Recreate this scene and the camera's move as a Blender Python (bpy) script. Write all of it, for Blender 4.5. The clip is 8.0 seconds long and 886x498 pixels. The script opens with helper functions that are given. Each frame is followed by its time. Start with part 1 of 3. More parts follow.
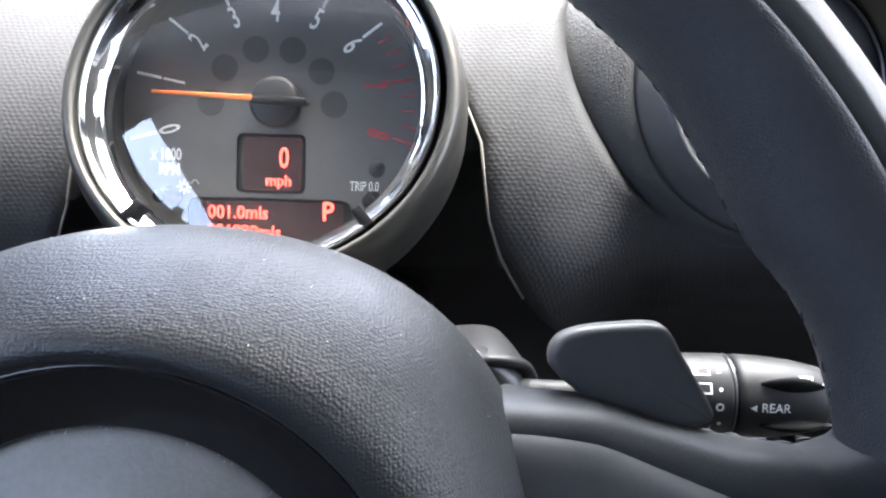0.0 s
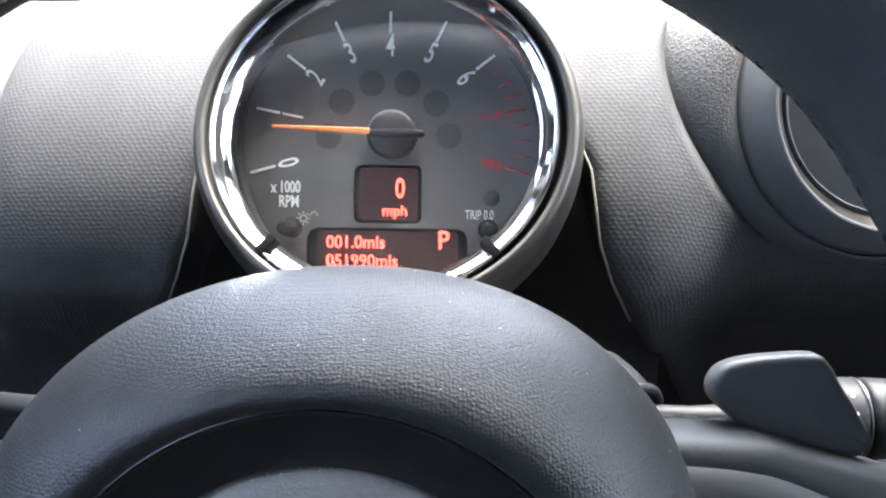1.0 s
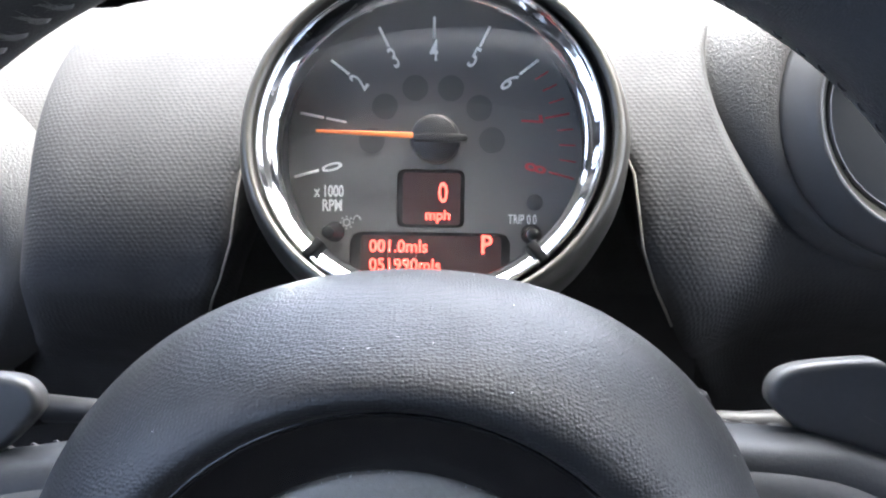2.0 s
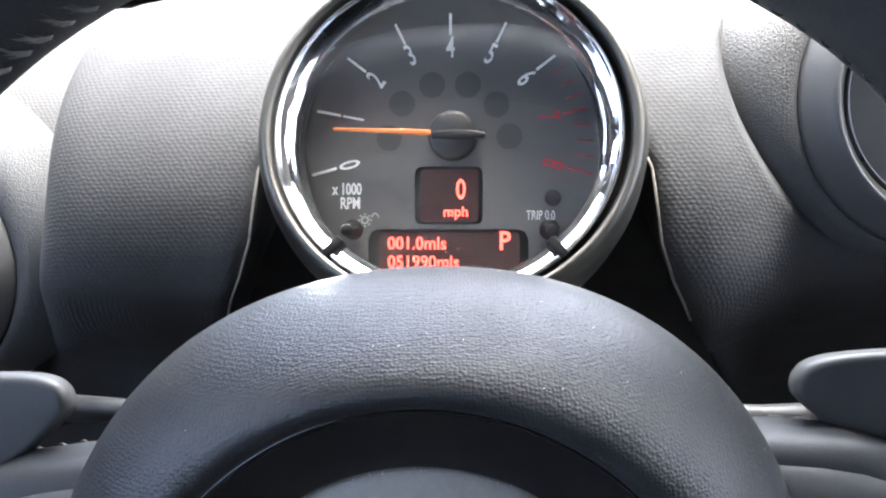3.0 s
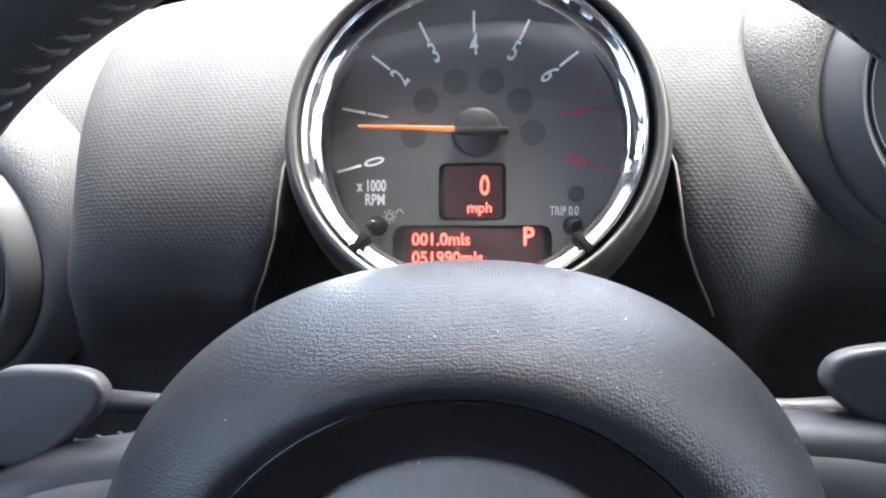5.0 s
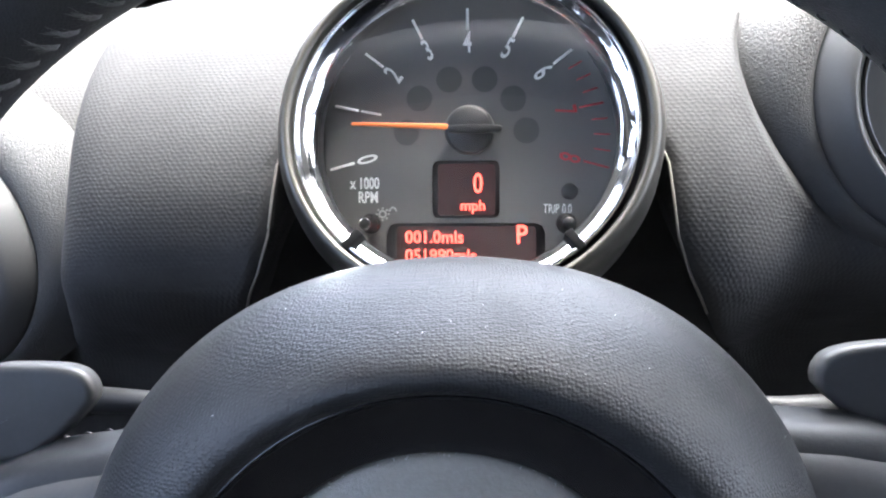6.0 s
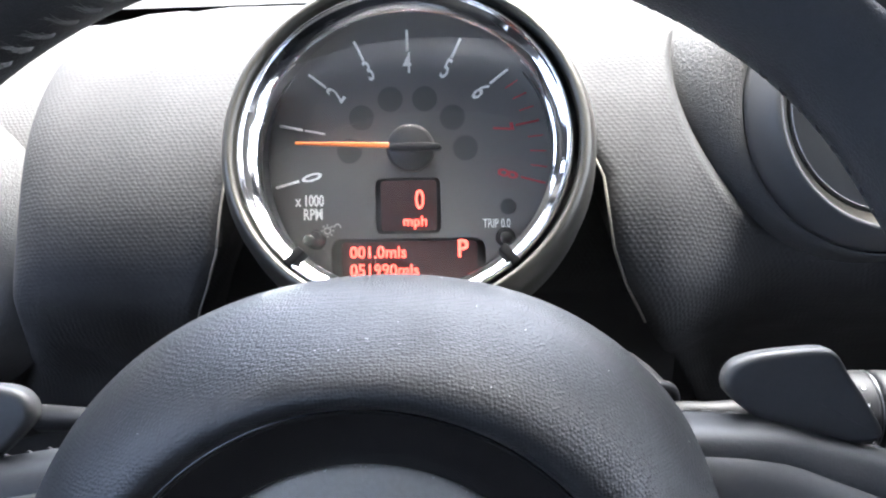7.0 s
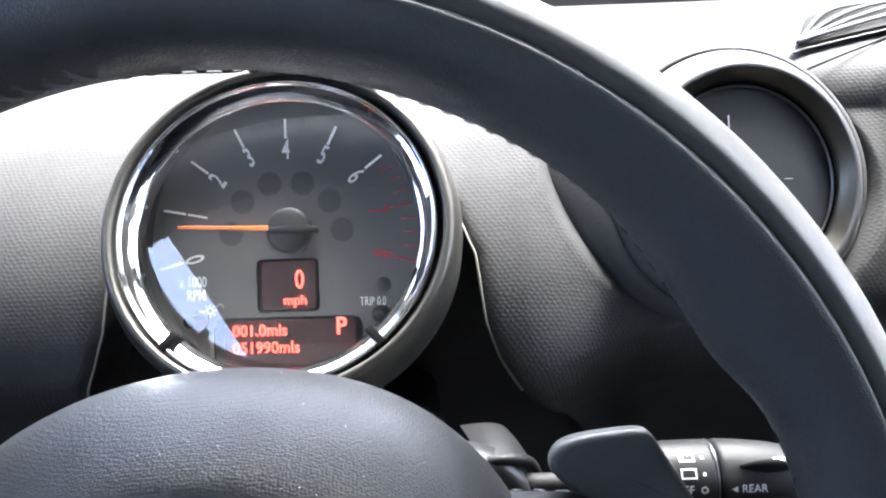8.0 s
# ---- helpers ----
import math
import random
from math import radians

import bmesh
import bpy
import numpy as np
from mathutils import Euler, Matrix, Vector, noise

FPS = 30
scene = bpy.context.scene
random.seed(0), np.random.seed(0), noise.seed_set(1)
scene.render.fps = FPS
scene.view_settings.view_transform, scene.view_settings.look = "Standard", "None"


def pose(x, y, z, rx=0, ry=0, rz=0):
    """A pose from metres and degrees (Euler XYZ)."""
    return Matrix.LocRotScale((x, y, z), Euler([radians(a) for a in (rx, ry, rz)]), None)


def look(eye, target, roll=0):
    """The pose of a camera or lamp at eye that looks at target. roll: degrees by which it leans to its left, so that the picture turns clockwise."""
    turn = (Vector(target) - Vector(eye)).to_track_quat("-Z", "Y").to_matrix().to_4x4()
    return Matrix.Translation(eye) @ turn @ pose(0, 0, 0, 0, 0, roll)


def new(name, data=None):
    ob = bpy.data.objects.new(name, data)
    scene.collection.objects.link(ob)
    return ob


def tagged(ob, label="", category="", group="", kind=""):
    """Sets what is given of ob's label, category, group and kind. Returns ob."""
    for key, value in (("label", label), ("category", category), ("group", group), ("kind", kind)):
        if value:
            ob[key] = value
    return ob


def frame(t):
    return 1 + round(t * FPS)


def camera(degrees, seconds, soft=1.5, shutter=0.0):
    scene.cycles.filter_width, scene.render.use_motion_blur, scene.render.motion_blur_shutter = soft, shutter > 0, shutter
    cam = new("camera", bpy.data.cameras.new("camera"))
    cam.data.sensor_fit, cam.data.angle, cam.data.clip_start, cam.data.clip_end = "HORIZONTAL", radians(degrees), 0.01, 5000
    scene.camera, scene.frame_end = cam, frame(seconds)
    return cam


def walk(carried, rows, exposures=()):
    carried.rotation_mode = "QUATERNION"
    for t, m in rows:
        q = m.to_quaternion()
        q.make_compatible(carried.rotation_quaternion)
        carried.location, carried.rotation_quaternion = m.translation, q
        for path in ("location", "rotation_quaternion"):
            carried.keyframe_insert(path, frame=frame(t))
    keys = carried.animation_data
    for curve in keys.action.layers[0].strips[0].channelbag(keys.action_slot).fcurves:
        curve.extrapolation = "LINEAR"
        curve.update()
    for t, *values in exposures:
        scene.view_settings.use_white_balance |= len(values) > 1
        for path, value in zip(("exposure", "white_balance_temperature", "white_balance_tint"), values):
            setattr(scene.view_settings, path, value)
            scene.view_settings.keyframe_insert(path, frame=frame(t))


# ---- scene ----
cam = camera(59.0, 8.0, soft=2.2)
PATH = [
    (0, (0.061, -0.237, 1.059), (0.018, 1.585, 0.236), 1.1),
    (0.2, (0.0535, -0.2385, 1.0605), (0.007, 1.585, 0.249), 0.5),
    (0.5, (0.043, -0.241, 1.063), (-0.019, 1.584, 0.247), 0.0),
    (0.7, (0.0375, -0.2405, 1.0655), (-0.042, 1.585, 0.248), -0.3),
    (1, (0.03, -0.24, 1.067), (-0.064, 1.587, 0.259), -0.5),
    (1.5, (0.023, -0.241, 1.067), (-0.091, 1.589, 0.269), -0.5),
    (2, (0.02, -0.241, 1.067), (-0.106, 1.59, 0.271), -0.8),
    (3.5, (0.015, -0.242, 1.068), (-0.135, 1.582, 0.261), -2.0),
    (4, (0.014, -0.243, 1.069), (-0.148, 1.58, 0.264), -2.1),
    (4.5, (0.012, -0.244, 1.068), (-0.16, 1.579, 0.265), -2.2),
    (6, (0.014, -0.244, 1.066), (-0.156, 1.581, 0.263), -2.1),
    (6.5, (0.02, -0.244, 1.066), (-0.136, 1.582, 0.265), -2.2),
    (6.9, (0.0265, -0.2475, 1.0675), (-0.107, 1.585, 0.263), -2.35),
    (7, (0.027, -0.249, 1.071), (-0.091, 1.586, 0.282), -2.3),
    (7.1, (0.029, -0.2505, 1.0785), (-0.086, 1.585, 0.283), -2.4),
    (7.2, (0.0315, -0.252, 1.085), (-0.074, 1.590, 0.306), -2.45),
    (7.3, (0.0345, -0.2535, 1.0895), (-0.063, 1.590, 0.325), -2.5),
    (7.4, (0.0375, -0.2555, 1.0905), (-0.051, 1.590, 0.333), -2.5),
    (7.5, (0.041, -0.256, 1.088), (-0.037, 1.598, 0.342), -2.4),
    (7.6, (0.0445, -0.256, 1.089), (-0.024, 1.600, 0.347), -2.4),
    (7.8, (0.0525, -0.2545, 1.089), (-0.003, 1.605, 0.372), -2.4),
    (8, (0.058, -0.255, 1.088), (0.038, 1.617, 0.384), -2.1),
]
walk(cam, [(t, look(eye, target, roll)) for t, eye, target, roll in PATH], [(0.0, 5.13, 5850, 2), (7.0, 5.13, 5850, 2), (8.0, 5.04, 5800, 2)])

# ---- light ----
SUN_UP, SUN_TURN = 76.0, 50.0
world = bpy.data.worlds.new("sky")
scene.world = world
world.use_nodes = True
wn = world.node_tree
wn.nodes.clear()
sky = wn.nodes.new("ShaderNodeTexSky")
sky.sky_type, sky.sun_disc = "NISHITA", False
sky.sun_elevation, sky.sun_rotation = radians(SUN_UP), radians(SUN_TURN)
sky.dust_density, sky.air_density, sky.ozone_density = 9.0, 0.4, 0.4
wbg = wn.nodes.new("ShaderNodeBackground")
wbg.inputs["Strength"].default_value = 0.15
wout = wn.nodes.new("ShaderNodeOutputWorld")
wn.links.new(sky.outputs[0], wbg.inputs[0])
wn.links.new(wbg.outputs[0], wout.inputs[0])
sun = new("sun", bpy.data.lights.new("sun", "SUN"))
sun.data.energy, sun.data.angle, sun.data.color = 0.06, radians(14), (1.0, 0.97, 0.93)
sun.matrix_world = look((math.sin(radians(SUN_TURN)) * 4, math.cos(radians(SUN_TURN)) * 4, 1 + 4 * math.tan(radians(SUN_UP))), (0, 0, 1))


# ---- materials ----
def mat(name, colour, rough=0.5, metal=0.0, spots=0.12, grain=(), coat=0.0, sheen=0.0, spec=0.5, wear=0.12, wear_size=60.0):
    """A surface: colour with broad and fine variation; grain: rows of (kind, size per metre, height in metres, stretch)."""
    m = bpy.data.materials.new(name)
    m.use_nodes = True
    nt = m.node_tree
    b = nt.nodes["Principled BSDF"]
    co = nt.nodes.new("ShaderNodeTexCoord").outputs["Object"]

    def noise_at(scale, detail=3.0):
        t = nt.nodes.new("ShaderNodeTexNoise")
        t.inputs["Scale"].default_value, t.inputs["Detail"].default_value = scale, detail
        nt.links.new(co, t.inputs["Vector"])
        return t.outputs["Fac"]

    def spread(fac, low, high):
        r = nt.nodes.new("ShaderNodeMapRange")
        r.inputs["From Min"].default_value, r.inputs["From Max"].default_value = 0.3, 0.7
        r.inputs["To Min"].default_value, r.inputs["To Max"].default_value = low, high
        nt.links.new(fac, r.inputs["Value"])
        return r.outputs["Result"]

    broad, fine = spread(noise_at(wear_size), 1 - spots, 1 + spots), spread(noise_at(wear_size * 14), 1 - spots * 0.6, 1 + spots * 0.6)
    both = nt.nodes.new("ShaderNodeMath")
    both.operation = "MULTIPLY"
    nt.links.new(broad, both.inputs[0])
    nt.links.new(fine, both.inputs[1])
    tint = nt.nodes.new("ShaderNodeVectorMath")
    tint.operation = "SCALE"
    tint.inputs[0].default_value = colour
    nt.links.new(both.outputs[0], tint.inputs["Scale"])
    nt.links.new(tint.outputs[0], b.inputs["Base Color"])
    nt.links.new(spread(noise_at(wear_size * 1.7, 5.0), max(0.02, rough - wear * rough), min(1.0, rough + wear * rough)), b.inputs["Roughness"])
    b.inputs["Metallic"].default_value = metal
    b.inputs["Coat Weight"].default_value = coat
    b.inputs["Coat Roughness"].default_value = 0.06
    b.inputs["Sheen Weight"].default_value = sheen
    b.inputs["Specular IOR Level"].default_value = spec
    last = None
    for kind, scale, height, stretch in grain:
        mp = nt.nodes.new("ShaderNodeMapping")
        mp.inputs["Scale"].default_value = stretch
        nt.links.new(co, mp.inputs["Vector"])
        if kind == "hex":
            # three waves at sixty degrees over x and the height of the face, bent by noise
            bend = nt.nodes.new("ShaderNodeTexNoise")
            bend.inputs["Scale"].default_value = scale * 0.5
            nt.links.new(mp.outputs[0], bend.inputs["Vector"])
            bent = nt.nodes.new("ShaderNodeVectorMath")
            bent.operation = "MULTIPLY_ADD"
            bent.inputs[1].default_value = [1.0 / scale] * 3
            nt.links.new(bend.outputs["Color"], bent.inputs[0])
            nt.links.new(mp.outputs[0], bent.inputs[2])
            total = None
            for turn in (90, 210, 330):
                dot = nt.nodes.new("ShaderNodeVectorMath")
                dot.operation = "DOT_PRODUCT"
                k = 2 * math.pi * scale / 0.866
                a, c = math.cos(radians(turn)) * k, math.sin(radians(turn)) * k
                dot.inputs[1].default_value = (a, 0.6 * c, c)
                nt.links.new(bent.outputs[0], dot.inputs[0])
                wave = nt.nodes.new("ShaderNodeMath")
                wave.operation = "COSINE"
                nt.links.new(dot.outputs["Value"], wave.inputs[0])
                if total:
                    add = nt.nodes.new("ShaderNodeMath")
                    nt.links.new(total, add.inputs[0])
                    nt.links.new(wave.outputs[0], add.inputs[1])
                    total = add.outputs[0]
                else:
                    total = wave.outputs[0]
            bp = nt.nodes.new("ShaderNodeBump")
            bp.inputs["Distance"].default_value = height
            nt.links.new(total, bp.inputs["Height"])
            last = bp.outputs["Normal"]
            continue
        if kind == "noise":
            t = nt.nodes.new("ShaderNodeTexNoise")
            t.inputs["Detail"].default_value = 4.0
            out = t.outputs["Fac"]
        else:
            t = nt.nodes.new("ShaderNodeTexVoronoi")
            t.feature = "SMOOTH_F1" if kind == "pebble" else "DISTANCE_TO_EDGE"
            if kind == "pebble":
                t.inputs["Smoothness"].default_value = 0.35
                t.inputs["Randomness"].default_value = 0.55
            out = t.outputs["Distance"]
        t.inputs["Scale"].default_value = scale
        src = mp.outputs[0]
        if kind != "noise":
            w1 = nt.nodes.new("ShaderNodeTexNoise")
            w1.inputs["Scale"].default_value = scale * 0.6
            nt.links.new(mp.outputs[0], w1.inputs["Vector"])
            wm = nt.nodes.new("ShaderNodeVectorMath")
            wm.operation = "MULTIPLY_ADD"
            wm.inputs[1].default_value = [0.55 / scale] * 3
            nt.links.new(w1.outputs["Color"], wm.inputs[0])
            nt.links.new(src, wm.inputs[2])
            src = wm.outputs[0]
        nt.links.new(src, t.inputs["Vector"])
        if kind == "crease":
            cl = nt.nodes.new("ShaderNodeMapRange")
            cl.inputs["From Max"].default_value = 0.22
            nt.links.new(out, cl.inputs["Value"])
            out = cl.outputs["Result"]
        bp = nt.nodes.new("ShaderNodeBump")
        bp.invert = kind == "pebble"
        bp.inputs["Distance"].default_value = height
        bp.inputs["Strength"].default_value = 1.0
        nt.links.new(out, bp.inputs["Height"])
        if last:
            nt.links.new(last, bp.inputs["Normal"])
        last = bp.outputs["Normal"]
    if last:
        nt.links.new(last, b.inputs["Normal"])
    return m


def lit(name, colour, strength):
    m = mat(name, (0.02, 0.004, 0.003), 0.6)
    b = m.node_tree.nodes["Principled BSDF"]
    b.inputs["Emission Color"].default_value = (*colour, 1)
    b.inputs["Emission Strength"].default_value = strength
    return m


def clear(name, rough=0.0, ior=1.45):
    m = bpy.data.materials.new(name)
    m.use_nodes = True
    nt = m.node_tree
    nt.nodes.clear()
    out, mix = nt.nodes.new("ShaderNodeOutputMaterial"), nt.nodes.new("ShaderNodeMixShader")
    gl, tr, fr = nt.nodes.new("ShaderNodeBsdfGlossy"), nt.nodes.new("ShaderNodeBsdfTransparent"), nt.nodes.new("ShaderNodeFresnel")
    gl.inputs["Roughness"].default_value, fr.inputs["IOR"].default_value = rough, ior
    nt.links.new(fr.outputs[0], mix.inputs[0])
    nt.links.new(tr.outputs[0], mix.inputs[1])
    nt.links.new(gl.outputs[0], mix.inputs[2])
    nt.links.new(mix.outputs[0], out.inputs[0])
    return m


ONE = (1, 1, 1)
dash_skin = mat("grained dash skin", (0.047, 0.047, 0.048), 0.80, spots=0.08, spec=0.15, grain=(("hex", 470, 0.00003, (0.95, 1, 1)), ("noise", 3000, 0.00004, ONE)), wear_size=30)
pod_skin = mat("wrinkled pod skin", (0.050, 0.051, 0.053), 0.55, spots=0.08, grain=(("crease", 800, 0.0001, (1, 1, 1.2)), ("noise", 1800, 0.00005, ONE)), wear_size=30)
pod_plastic = mat("satin dark plastic", (0.06, 0.061, 0.064), 0.45, spots=0.05, grain=(("noise", 3000, 0.00004, ONE),))
black_plastic = mat("black plastic", (0.014, 0.014, 0.0155), 0.5, spots=0.1, grain=(("noise", 2500, 0.00005, ONE),))
cowl_plastic = mat("satin black cowl plastic", (0.02, 0.02, 0.0215), 0.4, spots=0.1, grain=(("noise", 3000, 0.00004, ONE),))
hood_plastic = mat("satin hood plastic", (0.010, 0.010, 0.011), 0.5, spec=0.35, spots=0.1, grain=(("noise", 3000, 0.00004, ONE),))
paddle_plastic = mat("soft-touch paddle plastic", (0.05, 0.0495, 0.049), 0.5, spots=0.08, grain=(("noise", 4000, 0.00003, ONE),))
stalk_plastic = mat("stalk plastic", (0.014, 0.014, 0.0145), 0.5, spec=0.3, spots=0.08, grain=(("noise", 4000, 0.00003, ONE),))
gloss_black = mat("gloss black trim", (0.007, 0.007, 0.0075), 0.2, spots=0.05, spec=0.4, coat=0.25, grain=(("noise", 150, 0.00003, ONE),))
flap_black = mat("satin flap", (0.02, 0.022, 0.025), 0.5, spots=0.05, spec=0.3)
hub_leather = mat("grained hub leather", (0.0215, 0.0216, 0.022), 0.45, spots=0.1, grain=(("pebble", 1500, 0.00017, (0.9, 1, 1.05)), ("noise", 2600, 0.00004, ONE)), wear_size=45, spec=0.48)
rim_leather = mat("smooth rim leather", (0.038, 0.039, 0.041), 0.45, spots=0.12, grain=(("crease", 1100, 0.00006, ONE), ("noise", 2600, 0.00005, ONE)), wear_size=40)
# outer rim strip: colour lifted above the rim leather to imitate daylight on it
rim_lit = mat("rim leather paled for light", (0.075, 0.071, 0.064), 0.36, sheen=0.3, spots=0.08, grain=(("noise", 900, 0.00006, ONE), ("noise", 2800, 0.00005, ONE)), wear_size=90)
# spoke leather kept darker, in place of the paddle's shadow on it
spoke_leather = mat("spoke leather", (0.015, 0.016, 0.018), 0.5, spec=0.35, spots=0.15, grain=(("noise", 1200, 0.00005, ONE), ("noise", 2600, 0.00003, ONE)))
cap_plastic = mat("grained cap plastic", (0.27, 0.255, 0.23), 0.5, spots=0.1, grain=(("noise", 1500, 0.00012, ONE),))
chrome = mat("polished chrome", (0.82, 0.83, 0.84), 0.07, 1.0, spots=0.04, wear=0.4, grain=(("noise", 130, 0.00012, ONE),))
satin_metal = mat("satin silver paint", (0.098, 0.093, 0.082), 0.38, 0.8, spots=0.06, grain=(("noise", 3500, 0.00002, ONE),))
ring_metal = mat("dark satin metal", (0.10, 0.094, 0.08), 0.32, 1.0, spots=0.05)
wall_metal = mat("dark grey metal", (0.16, 0.16, 0.165), 0.3, 0.9, spots=0.05)
piping = mat("worn trim edge", (0.22, 0.205, 0.18), 0.4, spots=0.2)
dial_print = mat("dark grey dial", (0.092, 0.090, 0.086), 0.6, spots=0.05, wear_size=25, grain=(("noise", 5000, 0.00002, ONE),))
dial_deep = mat("black dial recess", (0.01, 0.01, 0.01), 0.8, spec=0.05)
display_edge = mat("display surround", (0.035, 0.033, 0.033), 0.5, spots=0.05)
lamp_dark = mat("unlit lamp", (0.044, 0.044, 0.044), 0.7, spots=0.04)
screen_dark = lit("dark display", (1.0, 0.3, 0.28), 0.0007)
white_ink = mat("white dial ink", (0.8, 0.8, 0.78), 0.6, spots=0.06)
faint_ink = mat("grey dial ink", (0.35, 0.35, 0.34), 0.6, spots=0.06)
red_ink = mat("red dial ink", (0.4, 0.02, 0.03), 0.6, spots=0.06)
orange_needle = mat("orange needle", (1.0, 0.27, 0.07), 0.45, spots=0.05)
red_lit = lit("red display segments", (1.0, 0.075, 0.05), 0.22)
thread_pale = mat("frayed pale thread", (0.22, 0.22, 0.215), 0.8, spots=0.2, sheen=0.3)
thread_dark = mat("dark thread", (0.03, 0.03, 0.033), 0.7, spots=0.2)
dust_white = mat("pale lint", (0.6, 0.6, 0.58), 0.8)
lens_glass = clear("gauge glass", 0.0, 2.05)
screen_glass = clear("window glass")
headliner = mat("headliner cloth", (0.23, 0.225, 0.215), 0.9, spots=0.06, grain=(("noise", 900, 0.0004, ONE),), wear_size=8)
cabin_dark = mat("dark cabin trim", (0.022, 0.022, 0.023), 0.85, spec=0.2, spots=0.1, wear_size=8)
asphalt = mat("asphalt", (0.16, 0.16, 0.16), 0.9, spots=0.2, wear_size=2, grain=(("noise", 60, 0.004, ONE),))


# ---- mesh tools ----
def linked(name, me, material, parent=None, label="", smooth=True):
    me.materials.clear()
    me.materials.append(material)
    if smooth:
        for p in me.polygons:
            p.use_smooth = True
    ob = new(name, me)
    if parent:
        ob.parent = parent
    if label:
        ob["label"] = label
    return ob


def part(name, bm, material, parent=None, label="", smooth=True):
    me = bpy.data.meshes.new(name)
    bmesh.ops.recalc_face_normals(bm, faces=bm.faces)
    bm.to_mesh(me)
    bm.free()
    return linked(name, me, material, parent, label, smooth)


def thing(name, m, label, category, group=""):
    return tagged(posed(new(name), m), label, category, group)


def posed(ob, m):
    ob.matrix_world = m
    return ob


def grid(f, us, vs, wrap_u=False, wrap_v=False):
    """A sheet of quads over f(u, v)."""
    bm = bmesh.new()
    rows = [[bm.verts.new(f(a, b)) for b in vs] for a in us]
    nu, nv = len(us), len(vs)
    for i in range(nu if wrap_u else nu - 1):
        for j in range(nv if wrap_v else nv - 1):
            q = [rows[i][j], rows[(i + 1) % nu][j], rows[(i + 1) % nu][(j + 1) % nv], rows[i][(j + 1) % nv]]
            bm.faces.new(q)
    return bm


def revolve(profile, n=96, closed=False, start=0.0, sweep=360.0):
    """Turn rows of (radius, height) about z."""
    full = sweep >= 360
    us = [radians(start + sweep * i / n) for i in range(n if full else n + 1)]
    bm = grid(lambda a, k: (profile[k][0] * math.cos(a), profile[k][0] * math.sin(a), profile[k][1]), us, list(range(len(profile))), wrap_u=full, wrap_v=closed)
    if profile[0][0] < 1e-6 or profile[-1][0] < 1e-6:
        bmesh.ops.remove_doubles(bm, verts=bm.verts, dist=1e-6)
    return bm


def smooth_line(points, per=8):
    """A Catmull-Rom line through points."""
    pts = [Vector(p) for p in points]
    pts = [2 * pts[0] - pts[1]] + pts + [2 * pts[-1] - pts[-2]]
    out = []
    for i in range(1, len(pts) - 2):
        a, b, c, d = pts[i - 1:i + 3]
        for k in range(per):
            s = k / per
            out.append(0.5 * (2 * b + (c - a) * s + (2 * a - 5 * b + 4 * c - d) * s * s + (3 * b - a - 3 * c + d) * s ** 3))
    return out + [pts[-2]]


def tube(points, radius, sides=8, flat=1.0):
    """A tube along points; radius: a number or one for each point."""
    pts = [Vector(p) for p in points]
    bm = bmesh.new()
    rings = []
    ref = Vector((0.13, 0.31, 0.94)).normalized()
    for i, p in enumerate(pts):
        d = (pts[min(i + 1, len(pts) - 1)] - pts[max(i - 1, 0)]).normalized()
        a = d.cross(ref).normalized()
        b = d.cross(a)
        r = radius[i] if isinstance(radius, (list, tuple)) else radius
        rings.append([bm.verts.new(p + r * (math.cos(2 * math.pi * k / sides) * a + flat * math.sin(2 * math.pi * k / sides) * b)) for k in range(sides)])
    for r0, r1 in zip(rings, rings[1:]):
        for k in range(sides):
            bm.faces.new((r0[k], r0[(k + 1) % sides], r1[(k + 1) % sides], r1[k]))
    bm.faces.new(rings[0][::-1])
    bm.faces.new(rings[-1])
    return bm


def plate(outline, low, high, bevel=0.0, segments=3):
    """An outline in x, y made solid from low to high, with a rounded front edge."""
    bm = bmesh.new()
    lo = [bm.verts.new((x, y, low)) for x, y in outline]
    hi = [bm.verts.new((x, y, high)) for x, y in outline]
    n = len(outline)
    bm.faces.new(lo[::-1])
    top = bm.faces.new(hi)
    for k in range(n):
        bm.faces.new((lo[k], lo[(k + 1) % n], hi[(k + 1) % n], hi[k]))
    if bevel:
        bmesh.ops.bevel(bm, geom=list(top.edges), offset=bevel, segments=segments, affect="EDGES", profile=0.5)
    return bm


def cushion(outline, low, high, r, steps=5):
    """A counter-clockwise outline made solid, its front edge rounded and its face slightly domed."""
    n = len(outline)
    pts = [Vector(p) for p in outline]
    nor = []
    for k in range(n):
        d = (pts[(k + 1) % n] - pts[k - 1]).normalized()
        nor.append(Vector((-d.y, d.x)))
    bm = bmesh.new()
    rows = [[bm.verts.new((p.x, p.y, low)) for p in pts]]
    for i in range(steps + 1):
        a = radians(90 * i / steps)
        rows.append([bm.verts.new((*(p + q * r * (1 - math.cos(a))), high - r * (1 - math.sin(a)))) for p, q in zip(pts, nor)])
    for r0, r1 in zip(rows, rows[1:]):
        for k in range(n):
            bm.faces.new((r0[k], r0[(k + 1) % n], r1[(k + 1) % n], r1[k]))
    mid = sum(pts, Vector((0, 0))) / n
    last = rows[-1]
    for share in (0.75, 0.45, 0.15):
        ring = [bm.verts.new((mid.x + (v.co.x - mid.x) * share, mid.y + (v.co.y - mid.y) * share, high + 0.0002 * (1 - share))) for v in rows[-1]]
        for k in range(n):
            bm.faces.new((last[k], last[(k + 1) % n], ring[(k + 1) % n], ring[k]))
        last = ring
    bm.faces.new(last)
    bm.faces.new(rows[0][::-1])
    return bm


